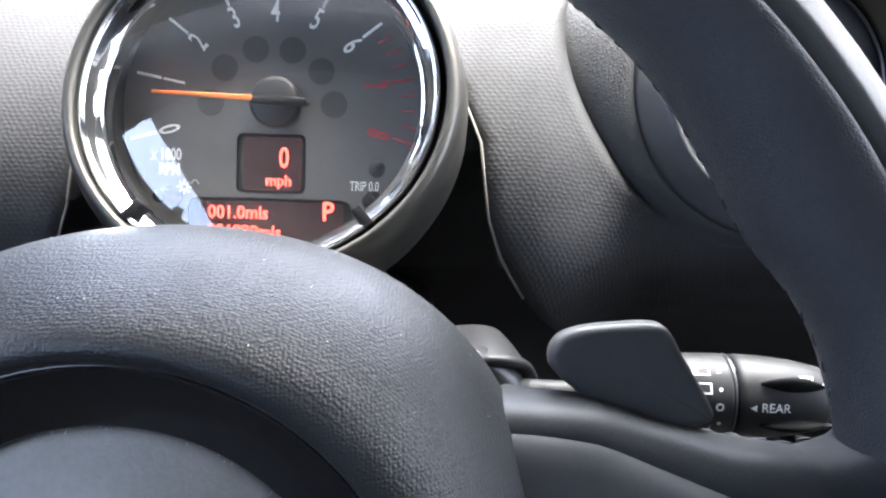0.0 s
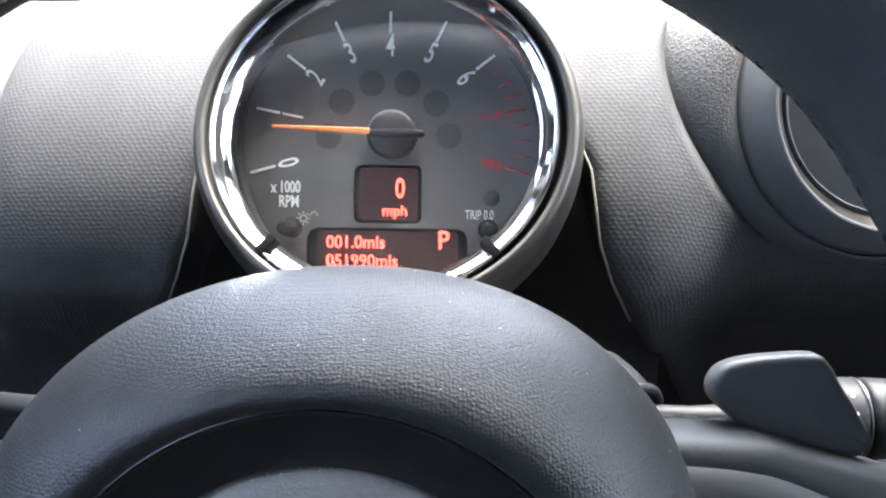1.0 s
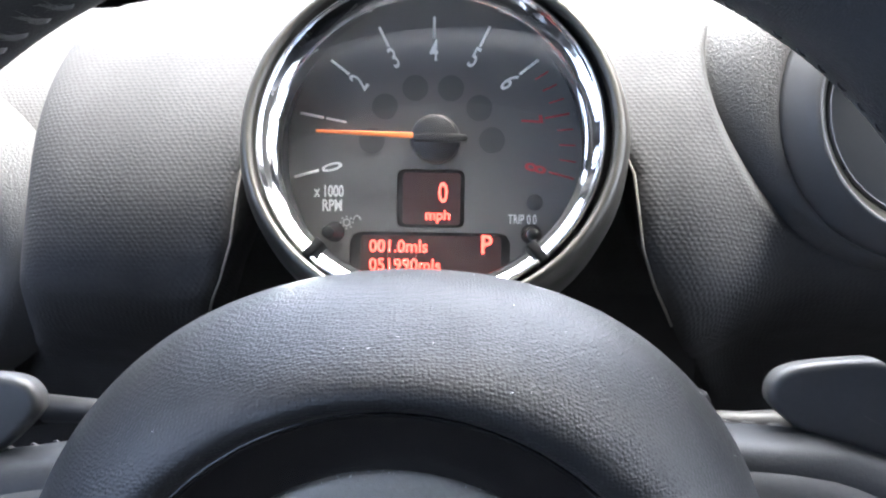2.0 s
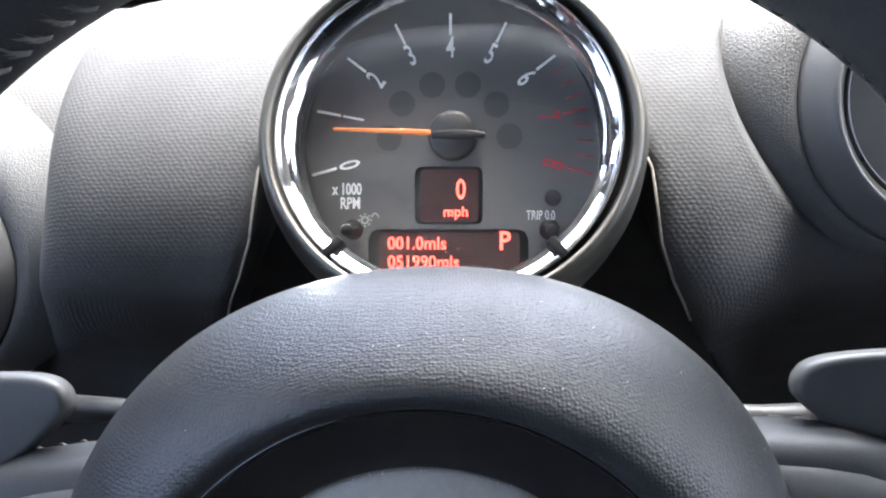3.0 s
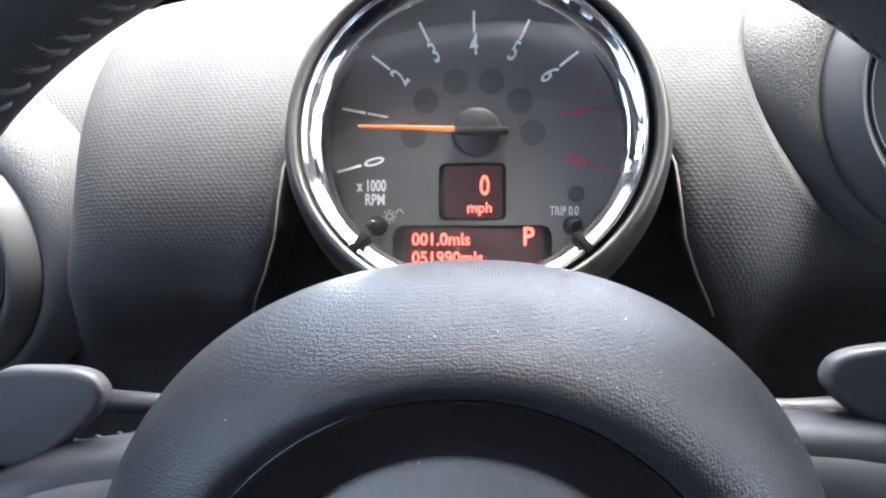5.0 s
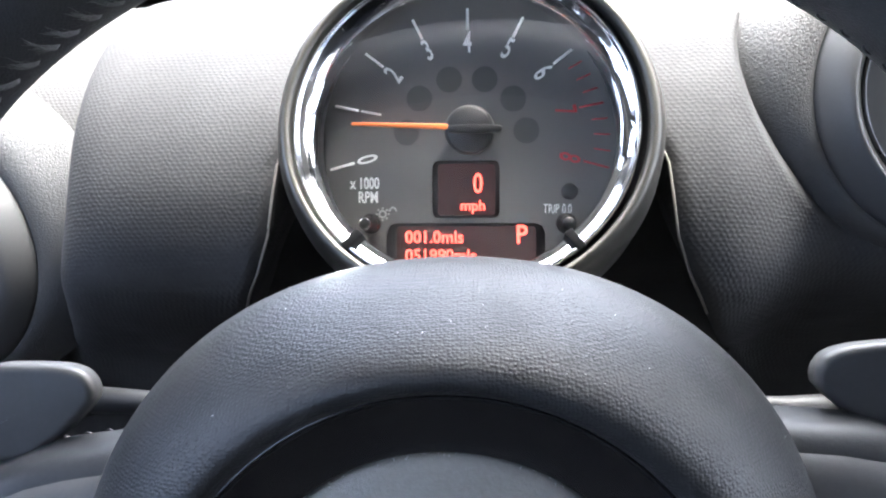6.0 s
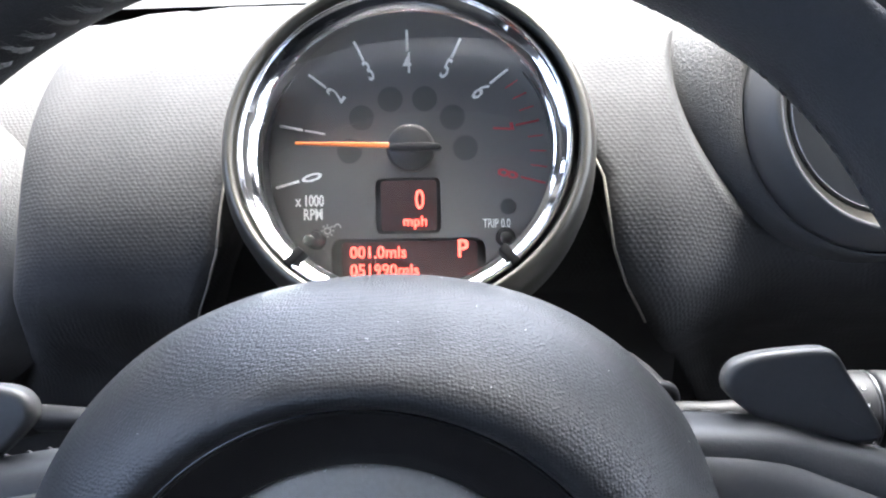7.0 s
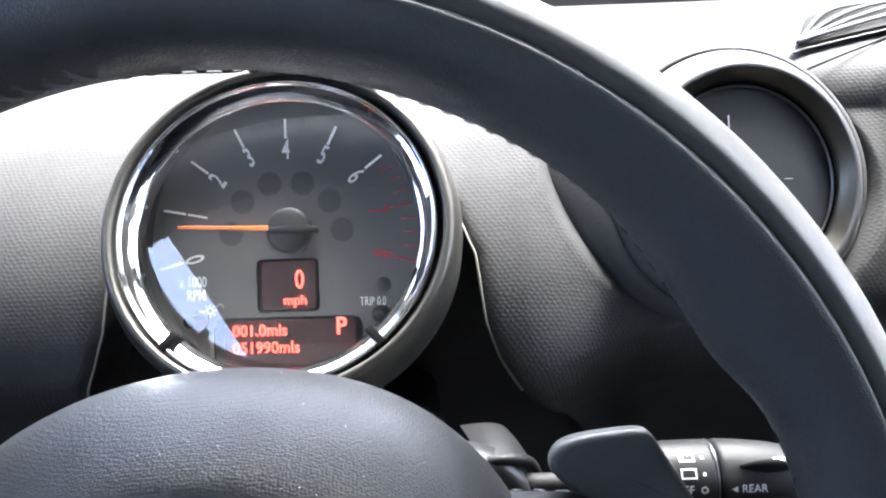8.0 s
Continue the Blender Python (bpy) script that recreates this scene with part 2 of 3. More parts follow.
def rounded(w, h, r, n=5, cx=0.0, cy=0.0):
    pts = []
    for k, (sx, sy) in enumerate(((1, 1), (-1, 1), (-1, -1), (1, -1))):
        for i in range(n + 1):
            a = radians(90 * k + 90 * i / n)
            pts.append((cx + sx * (w / 2 - r) + r * math.cos(a), cy + sy * (h / 2 - r) + r * math.sin(a)))
    return pts


def box(x0, x1, y0, y1, z0, z1, bevel=0.0):
    bm = bmesh.new()
    bmesh.ops.create_cube(bm, size=1.0, matrix=Matrix.LocRotScale(((x0 + x1) / 2, (y0 + y1) / 2, (z0 + z1) / 2), None, (x1 - x0, y1 - y0, z1 - z0)))
    if bevel:
        bmesh.ops.bevel(bm, geom=list(bm.edges), offset=bevel, segments=2, affect="EDGES", profile=0.5)
    return bm


def lettering(body, size, m, width=1.0, align="CENTER", thick=0.00008, bold=0.0):
    """Words as a mesh, turned and placed by the pose m."""
    cu = bpy.data.curves.new("words", "FONT")
    cu.body, cu.size, cu.extrude, cu.align_x, cu.align_y, cu.offset = body, size, thick, align, "CENTER", bold
    cu.resolution_u = 3
    ob = new("words", cu)
    me = bpy.data.meshes.new_from_object(ob.evaluated_get(bpy.context.evaluated_depsgraph_get()))
    bpy.data.objects.remove(ob)
    me.transform(m @ Matrix.Diagonal((width, 1, 1, 1)))
    return me


def mesh_of(bm):
    me = bpy.data.meshes.new("symbol")
    bm.to_mesh(me)
    bm.free()
    return me


# ---- frames of the two round groups ----
DIAL = pose(0, 0, 1.0, 90 - 38, 0, 0)
WHEEL = pose(0.0026, -0.1476, 0.9376, 90 - 18.8, 0, 0) @ pose(0, 0, 0, 0, 2.2, 0) @ pose(0, 0, 0, 0, 0, 2.5)
VENT_TILT, VENT_YAW = 22.0, 9.0


# ---- the dash ----
PROFILE = smooth_line([(0, 0.085, 0.80), (0, 0.054, 0.87), (0, 0.030, 0.90), (0, 0.014, 0.918), (0, 0.0015, 0.936), (0, -0.0022, 0.946), (0, -0.0006, 0.960), (0, 0.0070, 0.979), (0, 0.0200, 0.9965), (0, 0.0385, 1.0115), (0, 0.0625, 1.0230), (0, 0.090, 1.0292), (0, 0.12, 1.0305), (0, 0.18, 1.026), (0, 0.27, 1.020)], 18)


VENT = pose(0.175, 0.035, 1.003, 90 - VENT_TILT, 0, 0) @ pose(0, 0, 0, 0, VENT_YAW, 0)
VENT_IN = VENT.inverted()


def seam_x(z):
    """Half the width of the opening for the column at height z."""
    rows = [(0.80, 0.15), (0.876, 0.113), (0.896, 0.101), (0.924, 0.087), (0.9397, 0.0799), (0.9496, 0.0750), (0.9624, 0.0705), (0.985, 0.0674), (1.0, 0.060), (1.02, 0.03), (1.0285, 0.0), (2, 0.0)]
    for (z0, x0), (z1, x1) in zip(rows, rows[1:]):
        if z <= z1:
            return x0 + (x1 - x0) * max(0, (z - z0)) / (z1 - z0)
    return 0.0


POD = [(0, 0.062, -0.030, 1), (25, 0.061, -0.030, 1), (50, 0.058, -0.033, 0), (90, 0.0575, -0.036, 0), (120, 0.062, -0.036, 0), (136, 0.070, -0.036, 0), (148, 0.079, -0.036, 0.4), (159, 0.086, -0.036, 0.7), (176, 0.083, -0.034, 0.9), (190, 0.078, -0.034, 0.9), (203, 0.073, -0.036, 0.8), (216, 0.067, -0.040, 0.6), (242, 0.060, -0.046, 0.2), (270, 0.058, -0.046, 0), (315, 0.060, -0.040, 0.6), (360, 0.062, -0.030, 1)]


def pod_edge(a):
    """Round the vent at a degrees: where the panel meets the pod, how far back the pod lies there, and whether the panel is cut away."""
    angles = [p[0] for p in POD]
    out = []
    for i in (1, 2, 3):
        vals = [p[i] for p in POD]
        out.append(sum(w * np.interp((a + d) % 360, angles, vals) for d, w in ((-14, 0.15), (-7, 0.22), (0, 0.26), (7, 0.22), (14, 0.15))))
    return out


def panel_point(side, k, p):
    """side -1 or 1; k from 0 at the opening to 1 at the panel's outer end."""
    inner = seam_x(p.z)
    outer = 0.1625 + 4.0 * max(0.0, 0.985 - p.z) ** 2 if side < 0 else 0.42
    x = inner + (outer - inner) * k
    y, z = p.y + 0.35 * max(0.0, min(x, 0.14) - 0.07) ** 1.6, p.z
    end = max(0.0, (x - (outer - 0.032)) / 0.032)
    if side < 0:
        y += 0.042 * (1 - math.sqrt(max(0.0, 1 - end * end))) + 0.03 * end ** 6
        z -= 0.006 * end ** 2
    if side > 0:
        a, b = min(1, max(0, (x - 0.05) / 0.1)), min(1, max(0, (z - 0.99) / 0.035))
        c = min(1, max(0, (y - 0.09) / 0.07))
        z += (0.0148 + 0.003 * c * c * (3 - 2 * c)) * a * a * (3 - 2 * a) * b * b * (3 - 2 * b) + 0.06 * max(0.0, x - 0.2) * b
        # it falls back towards the vent's pod
        f = min(1, max(0, (x - 0.082) / 0.055))
        h = min(1, max(0, (x - 0.235) / 0.03))
        y += 0.028 * f * f * (3 - 2 * f) * (1 - h * h * (3 - 2 * h)) * min(1, max(0, (1.052 - z) / 0.03))
        q = VENT_IN @ Vector((x, y, z))
        # the panel breaks off round the pod of the vent
        reach, back, cut = pod_edge(math.degrees(math.atan2(q.y, q.x)) % 360)
        away = math.hypot(q.x, q.y)
        k2 = max(min(1.0, max(0.0, (reach - away) / 0.014)) * cut, min(1.0, max(0.0, (0.0570 - away) / 0.003)))
        y += 0.05 * k2 * k2 * (3 - 2 * k2)
    # the top ends in a step down to the shelf, further back where the outlet sits
    if side > 0:
        d = min(1, max(0, (y - 0.140 - 1.6 * max(0.0, x - 0.235) - 1.2 * max(0.0, 0.13 - x)) / 0.03))
        z -= 0.04 * d * d * (3 - 2 * d)
    lip = max(0.0, 1 - (x - inner) / 0.005) if inner > 0.02 else 0.0
    y += 0.0025 * lip ** 2
    return (side * x, y, z)


bm = bmesh.new()
KS = {-1: [0, 0.008, 0.02, 0.035, 0.055] + [0.08 + 0.92 * i / 60 for i in range(61)], 1: [0, 0.004, 0.01, 0.0175, 0.0275] + [0.04 + 0.96 * i / 260 for i in range(261)]}
for side in (-1, 1):
    sheet = grid(lambda k, p: panel_point(side, k, p), KS[side], PROFILE)
    me = bpy.data.meshes.new("half")
    sheet.to_mesh(me)
    sheet.free()
    bm.from_mesh(me)
    bpy.data.meshes.remove(me)
    edge = [p for p in PROFILE if seam_x(p.z) > 0.001]
    wall = grid(lambda d, p: (lambda q: (q[0], q[1] + d, q[2]))(panel_point(side, 0, p)), [0, 0.01, 0.06], edge)
    wall.to_mesh(me := bpy.data.meshes.new("half"))
    wall.free()
    bm.from_mesh(me)
    bpy.data.meshes.remove(me)
bmesh.ops.remove_doubles(bm, verts=bm.verts, dist=2e-5)
dash = tagged(part("dashboard", bm, dash_skin), "grey grained soft dashboard panel round the steering column", "dashboard", kind="structure")
for side in (-1, 1):
    line = [Vector(panel_point(side, 0, p)) + Vector((-side * 0.0004, -0.0006, 0)) for p in PROFILE if 0.93 < p.z < 0.995]
    part("trim_edge", tube(line, 0.0005, 6), piping, dash, "thin pale worn edge of the panel opening")

# lower body of the dash, behind the panel and on to the passenger's side
bm = grid(lambda x, p: (x, p.y + 0.055 + 0.05 * max(0, abs(x - 0.36) - 0.5), p.z - 0.012), [-0.62 + 0.02 * i for i in range(90)], PROFILE)
tagged(part("dash_body", bm, dash_skin), "grey grained dashboard body across the car", "dashboard", kind="structure")
# the flat shelf under the windscreen, a step lower
bm = grid(lambda x, y: (x, y, 1.022 + 0.012 * ((y - 0.26) / 0.36)), [-0.62 + 0.05 * i for i in range(37)], [0.26, 0.3, 0.4, 0.5, 0.6, 0.64])
tagged(part("dash_shelf", bm, cabin_dark), "dark flat dash shelf under the windscreen", "dashboard", kind="structure")
bm = box(-0.11, 0.11, 0.062, 0.075, 0.8, 1.0)
tagged(part("recess_back", bm, black_plastic, smooth=False), "black panel deep in the column opening", "panel", kind="structure")


# ---- round air vents in their pods ----
def air_vent(m, label, side):
    v = thing("air_vent", m, label, "air vent", "round dash vents")
    def skin_point(a, k):
        deg = math.degrees(a if side > 0 else math.pi - a) % 360
        reach, back, cut = pod_edge(deg)
        if side < 0:
            reach, back = 0.069 + 0.009 * max(-1, min(1, 2 * math.sin(a) + 0.6)), -0.03
        r = 0.0540 + (reach + 0.005 - 0.0540) * k
        return (r * math.cos(a), r * math.sin(a), -0.0118 + (back + 0.0118) * k ** 1.4 + 0.0035 * math.sin(math.pi * min(1.0, 2 * k) * 0.5) * (1 - k))

    rounds = [2 * math.pi * k / 128 for k in range(128)]
    part("pod", grid(skin_point, rounds, [0, 0.02, 0.05, 0.1, 0.2, 0.3, 0.4, 0.5, 0.6, 0.7, 0.8, 0.9, 1.0], wrap_u=True), pod_skin, v, "wrinkled soft grey skin")
    part("groove", revolve([(0.0532, -0.0126), (0.0536, -0.0145), (0.0541, -0.0126)], 128), dial_deep, v, "dark joint round the vent")
    part("surround", revolve([(0.0535, -0.0140), (0.0533, -0.0112), (0.0526, -0.0096), (0.0510, -0.0072), (0.0492, -0.0046), (0.0472, -0.0022), (0.0458, -0.0012), (0.0447, -0.0010), (0.0441, -0.0014)], 128), pod_plastic, v, "satin dark grey plastic")
    part("trim_ring", revolve([(0.0442, -0.0014), (0.0438, -0.0019), (0.0424, -0.0034), (0.0408, -0.0055), (0.0398, -0.0072), (0.0395, -0.0085)], 128), ring_metal, v, "satin metal trim ring")
    part("inner_wall", revolve([(0.0396, -0.0075), (0.0391, -0.0080), (0.0386, -0.0087)]), gloss_black, v)
    part("inner_ring", revolve([(0.0376, -0.0080), (0.0378, -0.0068), (0.0383, -0.0068), (0.0386, -0.0080)]), wall_metal, v, "thin bright ring")
    part("flap", revolve([(0.0386, -0.0084), (0.036, -0.0080), (0.02, -0.0068), (0.0, -0.0064)]), flap_black, v, "closed satin black disc")
    part("marker", box(-0.0060, -0.0054, 0.0205, 0.0262, -0.0083, -0.0066, 0.0002), white_ink, v, "small pale mark")
    part("marker", box(0.0168, 0.0204, 0.0009, 0.0012, -0.0083, -0.0066, 0.0001), faint_ink, v, "small pale mark")
    return v


air_vent(VENT, "round air vent with bright trim ring in a grey dash pod", 1)
air_vent(pose(-0.238, 0.036, 0.936, 90 - 0.6 * VENT_TILT, 0, 0) @ pose(0, 0, 0, 0, -VENT_YAW, 0), "round air vent in a grey pod beside the driver's door", -1)

# ---- louvred outlet on top of the dash ----
def dash_top(x, y):
    """Height of the dash panel's top at a place on the passenger's side."""
    z = 1.0305
    for p, q in zip(PROFILE, PROFILE[1:]):
        if p.z > 1.01 and p.y <= y - 0.005 <= q.y:
            z = p.z + (q.z - p.z) * (y - 0.005 - p.y) / max(q.y - p.y, 1e-9)
    c = min(1, max(0, (y - 0.09) / 0.07))
    return z + 0.0148 + 0.003 * c * c * (3 - 2 * c) + 0.06 * max(0.0, x - 0.2)


OUT = pose(0.2975, 0.158, 0, 0, 0, 38)


def outlet_point(x, y, lift):
    """A place on the outlet, x along it and y across, laid on the dash top."""
    p = OUT @ Vector((x, y, 0))
    return (p.x, p.y, dash_top(p.x, p.y) + lift)


def outlet_patch(length, width, lift):
    return grid(lambda a, b: outlet_point(length * a, width * b * max(0.0, 1.002 - abs(a * 2) ** 2) ** 1.4 + 0.004 * math.cos(math.pi * a), lift + 0.003 * math.cos(math.pi * a)), [i / 60 - 0.5 for i in range(61)], [i / 8 - 0.5 for i in range(9)])


outlet = thing("dash_outlet", pose(0, 0, 0), "dark louvred air outlet in the dash top", "air vent")
part("outlet_frame", outlet_patch(0.242, 0.073, 0.0008), black_plastic, outlet)
# flat black patch laid on the dash, standing for the shade between the slats
part("outlet_shade", outlet_patch(0.234, 0.069, 0.0022), dial_deep, outlet, "black patch for the shade between the slats")
for i in range(4):
    off = -0.0225 + 0.015 * i
    a = [outlet_point(-0.112 + 0.224 * k / 16, off * max(0.04, 1 - abs(k / 8 - 1) ** 2) ** 1.3 + 0.004 * math.sin(math.pi * k / 16), 0.0040 + 0.003 * math.sin(math.pi * k / 16)) for k in range(17)]
    part("slat", tube(a, 0.0007, 6, 1.6), pod_plastic, outlet)

# thin joint in the dash top beside the outlet
joint = smooth_line([(0.199, 0.066, 0), (0.222, 0.0785, 0), (0.250, 0.096, 0), (0.29, 0.126, 0), (0.34, 0.17, 0)], 6)
part("joint", tube([(p.x, p.y, dash_top(p.x, p.y) + 0.0002) for p in joint], 0.0005, 6), dial_deep, dash, "thin dark joint")

# ---- tachometer ----
tach = thing("tachometer", DIAL, "round rev counter with chrome ring, orange needle and red display", "gauge")
RING_X = 0.0009
part("housing", revolve([(0.040, -0.048), (0.052, -0.038), (0.0590, -0.026), (0.0613, -0.014), (0.0615, -0.003), (0.0606, 0.0055), (0.0588, 0.0108), (0.0569, 0.0128), (0.0556, 0.0124), (0.0551, 0.0108), (0.0550, 0.0080)], 128), satin_metal, tach, "satin silver housing").location.x = RING_X
part("gap_ring", revolve([(0.0556, 0.0112), (0.0552, 0.0095), (0.0549, 0.0050), (0.0530, 0.0040)], 128), black_plastic, tach, "black gap").location.x = RING_X
RING = [(0.054, 0.0042), (0.054, 0.0091), (0.0536, 0.0101), (0.053, 0.0103), (0.0525, 0.0098), (0.0523, 0.0089), (0.052, 0.0086), (0.0508, 0.0079), (0.0499, 0.007), (0.049, 0.006), (0.0483, 0.0051), (0.0479, 0.0042), (0.048, 0.003), (0.0484, -0.002), (0.0487, -0.004)]
part("chrome_ring", revolve(RING, 160), chrome, tach, "stepped polished chrome ring")
part("dial_wall", revolve([(0.0486, -0.0022), (0.0483, -0.0028), (0.0487, -0.0012), (0.0487, -0.003), (0.0483, -0.0034), (0.0487, -0.0038), (0.0487, -0.028)], 96), wall_metal, tach, "dark ribbed wall inside the ring")
# the face leans back from the plane of the ring
FACE = pose(0, 0, -0.0105, 16, 0, 0)
NOTCH = [(-0.0275, -0.0422), (-0.0275, -0.0300), (-0.0264, -0.0275), (-0.0242, -0.0266), (0.0224, -0.0266), (0.0247, -0.0275), (0.0258, -0.0300), (0.0258, -0.0433)]
SQUARE = rounded(0.0224, 0.0192, 0.0022, cx=-0.0006, cy=-0.0154)
a0, a1 = math.atan2(-0.0433 / 1.04, 0.0258), math.atan2(-0.0422 / 1.04, -0.0275) + 2 * math.pi
EDGE = NOTCH + [(0.0490 * math.cos(a0 + (a1 - a0) * k / 90), 0.0510 * math.sin(a0 + (a1 - a0) * k / 90)) for k in range(1, 90)]


def on_face(ob, m=None):
    ob.matrix_local = FACE @ m if m else FACE
    return ob


def well(loop, depth):
    """The side walls of an opening in the face."""
    bm = bmesh.new()
    a = [bm.verts.new((x, y, 0)) for x, y in loop]
    b = [bm.verts.new((x, y, -depth)) for x, y in loop]
    for k in range(len(loop)):
        bm.faces.new((a[k], a[(k + 1) % len(loop)], b[(k + 1) % len(loop)], b[k]))
    return bm


bm = bmesh.new()
rims = []
for loop in (EDGE, SQUARE):
    vs = [bm.verts.new((x, y, 0)) for x, y in loop]
    rims += [bm.edges.new((vs[k], vs[(k + 1) % len(vs)])) for k in range(len(vs))]
bmesh.ops.triangle_fill(bm, use_beauty=True, edges=rims)
face = on_face(part("dial_face", bm, dial_print, tach, "dark grey printed face", smooth=False))
part("window_wall", well(SQUARE, 0.0015), dial_deep, face)
part("window_wall", well(NOTCH + [(0.0258, -0.051), (-0.0275, -0.051)], 0.0015), dial_deep, face)
for a in (-49.5, 229.5):
    ob = part("clip", box(0.0474, 0.0544, -0.0015, 0.0015, 0.001, 0.0106, 0.0005), dial_deep, tach, "black clip across the ring")
    ob.matrix_local = pose(0, 0, 0, 0, 0, a)

# the scale spreads a little towards its two ends
SPAN, MID = 105.2, 0.004


def scale_at(a, r):
    """A turn about the needle's axis by a degrees, with r spread for that place."""
    return pose(0, MID, 0, 0, 0, -a), r * (1 + 0.19 * (abs(a) / SPAN) ** 1.5)


for i in range(9):
    a = -SPAN + i * SPAN / 4
    ink = red_ink if i > 6 else white_ink
    thick = 0.0003 if i > 6 else 0.00044
    turn, r = scale_at(a, 1.0)
    on_face(part("tick", box(-thick, thick, 0.0332 * r, 0.0403 * r, 0.0, 0.0003), ink, tach), turn)
    on_face(linked("numeral", lettering(str(i), 0.0100, turn @ pose(0, 0.0290 * r, 0.0001), 0.58, bold=0.00012), ink, tach, smooth=False))
for k in (6.25, 6.5, 6.75, 7.25, 7.5, 7.75):
    turn, r = scale_at(-SPAN + k * SPAN / 4, 1.0)
    on_face(part("tick", box(-0.0002, 0.0002, 0.0358 * r, 0.0403 * r, 0.0, 0.0003), red_ink, tach), turn)
for u, v in ((-16.1, 14.9), (-6.1, 21.0), (5.7, 20.9), (15.1, 14.4), (-20.4, 3.6), (19.4, 3.9)):
    on_face(part("warning_lamp", revolve([(0.0, 0.0002), (0.0020, 0.0002), (0.0043, 0.0002)], 32), lamp_dark, tach, "unlit dark round lamp"), pose(u / 1000, v / 1000, 0))
on_face(part("warning_lamp", revolve([(0.0, 0.0003), (0.0024, 0.0003), (0.0027, 0.0001)], 24), mat("faint dial mark", (0.03, 0.029, 0.029), 0.6), tach), pose(0.0336, -0.0163, 0))

# the square display
bezel = on_face(part("speed_display", plate(rounded(0.026, 0.0206, 0.0025, cx=-0.0006, cy=-0.0154), -0.005, -0.0012), display_edge, tach, "square black display window"))
part("screen", plate(rounded(0.0192, 0.0172, 0.0012, cx=-0.0004, cy=-0.0154), -0.002, -0.0010), screen_dark, bezel, "dim red screen", smooth=False)
linked("digit", lettering("0", 0.0094, pose(0.0034, -0.0137, -0.0008), 0.72, bold=0.0001), red_lit, bezel, smooth=False)
linked("unit", lettering("mph", 0.0048, pose(0.0017, -0.0209, -0.0008), 1.0, bold=0.00008), red_lit, bezel, smooth=False)
# the long display under it
lower = on_face(part("trip_display", plate(rounded(0.056, 0.0235, 0.0035, cx=-0.0008, cy=-0.0378), -0.005, -0.0013), display_edge, tach, "long black display window"))
part("screen", plate(rounded(0.0468, 0.0170, 0.0015, cx=-0.0006, cy=-0.0362), -0.0025, -0.0011), screen_dark, lower, "dim red screen", smooth=False)
linked("reading", lettering("001.0mls", 0.0058, pose(-0.0212, -0.0315, -0.0009), 0.95, "LEFT", bold=0.00009), red_lit, lower, smooth=False)
linked("reading", lettering("051990mls", 0.0058, pose(-0.0212, -0.0377, -0.0009), 0.95, "LEFT", bold=0.00009), red_lit, lower, smooth=False)
linked("gear_letter", lettering("P", 0.0086, pose(0.0179, -0.0307, -0.0009), 0.9, bold=0.00015), red_lit, lower, smooth=False)
on_face(linked("printed_words", lettering("x 1000", 0.0054, pose(-0.0346, -0.0134, 0.0001), 0.66, bold=0.00014), white_ink, tach, smooth=False))
on_face(linked("printed_words", lettering("RPM", 0.0054, pose(-0.0335, -0.0181, 0.0001), 0.68, bold=0.00012), white_ink, tach, smooth=False))
on_face(linked("printed_words", lettering("TRIP 0.0", 0.0044, pose(0.0297, -0.0221, 0.0001), 0.62), white_ink, tach, smooth=False))
bm = revolve([(0.0008, 0.0002), (0.0014, 0.0002)], 20)
for k in range(8):
    a = radians(45 * k)
    bmesh.ops.create_cube(bm, size=0.0006, matrix=pose(0.0020 * math.cos(a), 0.0020 * math.sin(a), 0.0, 0, 0, 45 * k))
on_face(part("lamp_symbol", bm, faint_ink, tach, smooth=False), pose(-0.0286, -0.0236, 0))
on_face(part("lamp_symbol", tube([(-0.0264 + 0.0026 * k / 8, -0.0213 - 0.0014 * abs(k / 4 - 1) ** 2, 0.0002) for k in range(9)], 0.00025, 5), faint_ink, tach))
# needle and its cap
needle = part("needle", box(-0.0383, -0.005, -0.0007, 0.0007, 0.0028, 0.0038, 0.0003), orange_needle, tach, "orange pointer")
for vtx in needle.data.vertices:
    vtx.co.y *= 0.7 + 0.7 * (vtx.co.x + 0.0383) / 0.033
on_face(needle, pose(-0.0002, 0.0048, 0, 0, 0, -2.4))
cap = on_face(part("needle_cap", revolve([(0.0082, 0.0), (0.0082, 0.0022), (0.0078, 0.0034), (0.0068, 0.0040), (0.0, 0.0044)], 48), black_plastic, tach, "black round cap"), pose(0.0008, 0.0041, 0))
part("cap_ridge", plate([(-0.0066, 0.0012), (0.002, 0.0016), (0.0102, 0.0011), (0.0108, 0.0), (0.0102, -0.0011), (0.002, -0.0016), (-0.0066, -0.0012)], 0.001, 0.0058, 0.0006), stalk_plastic, cap)
for side in (-1, 1):
    on_face(part("reset_knob", revolve([(0.0034, 0.0), (0.0031, 0.0006), (0.0024, 0.0010), (0.0022, 0.0108), (0.0019, 0.0116), (0.0011, 0.0119), (0.0, 0.0117)], 28), gloss_black, tach, "small black push knob"), pose(side * 0.0326, -0.0268, 0))
glass = part("gauge_glass", revolve([(0.0, 0.0), (0.030, 0.0), (0.0482, 0.0)], 64), lens_glass, tach, "clear flat glass")
glass.matrix_local = pose(0, 0, 0.0012, 13.1, 0, 0)
glass.visible_shadow = False

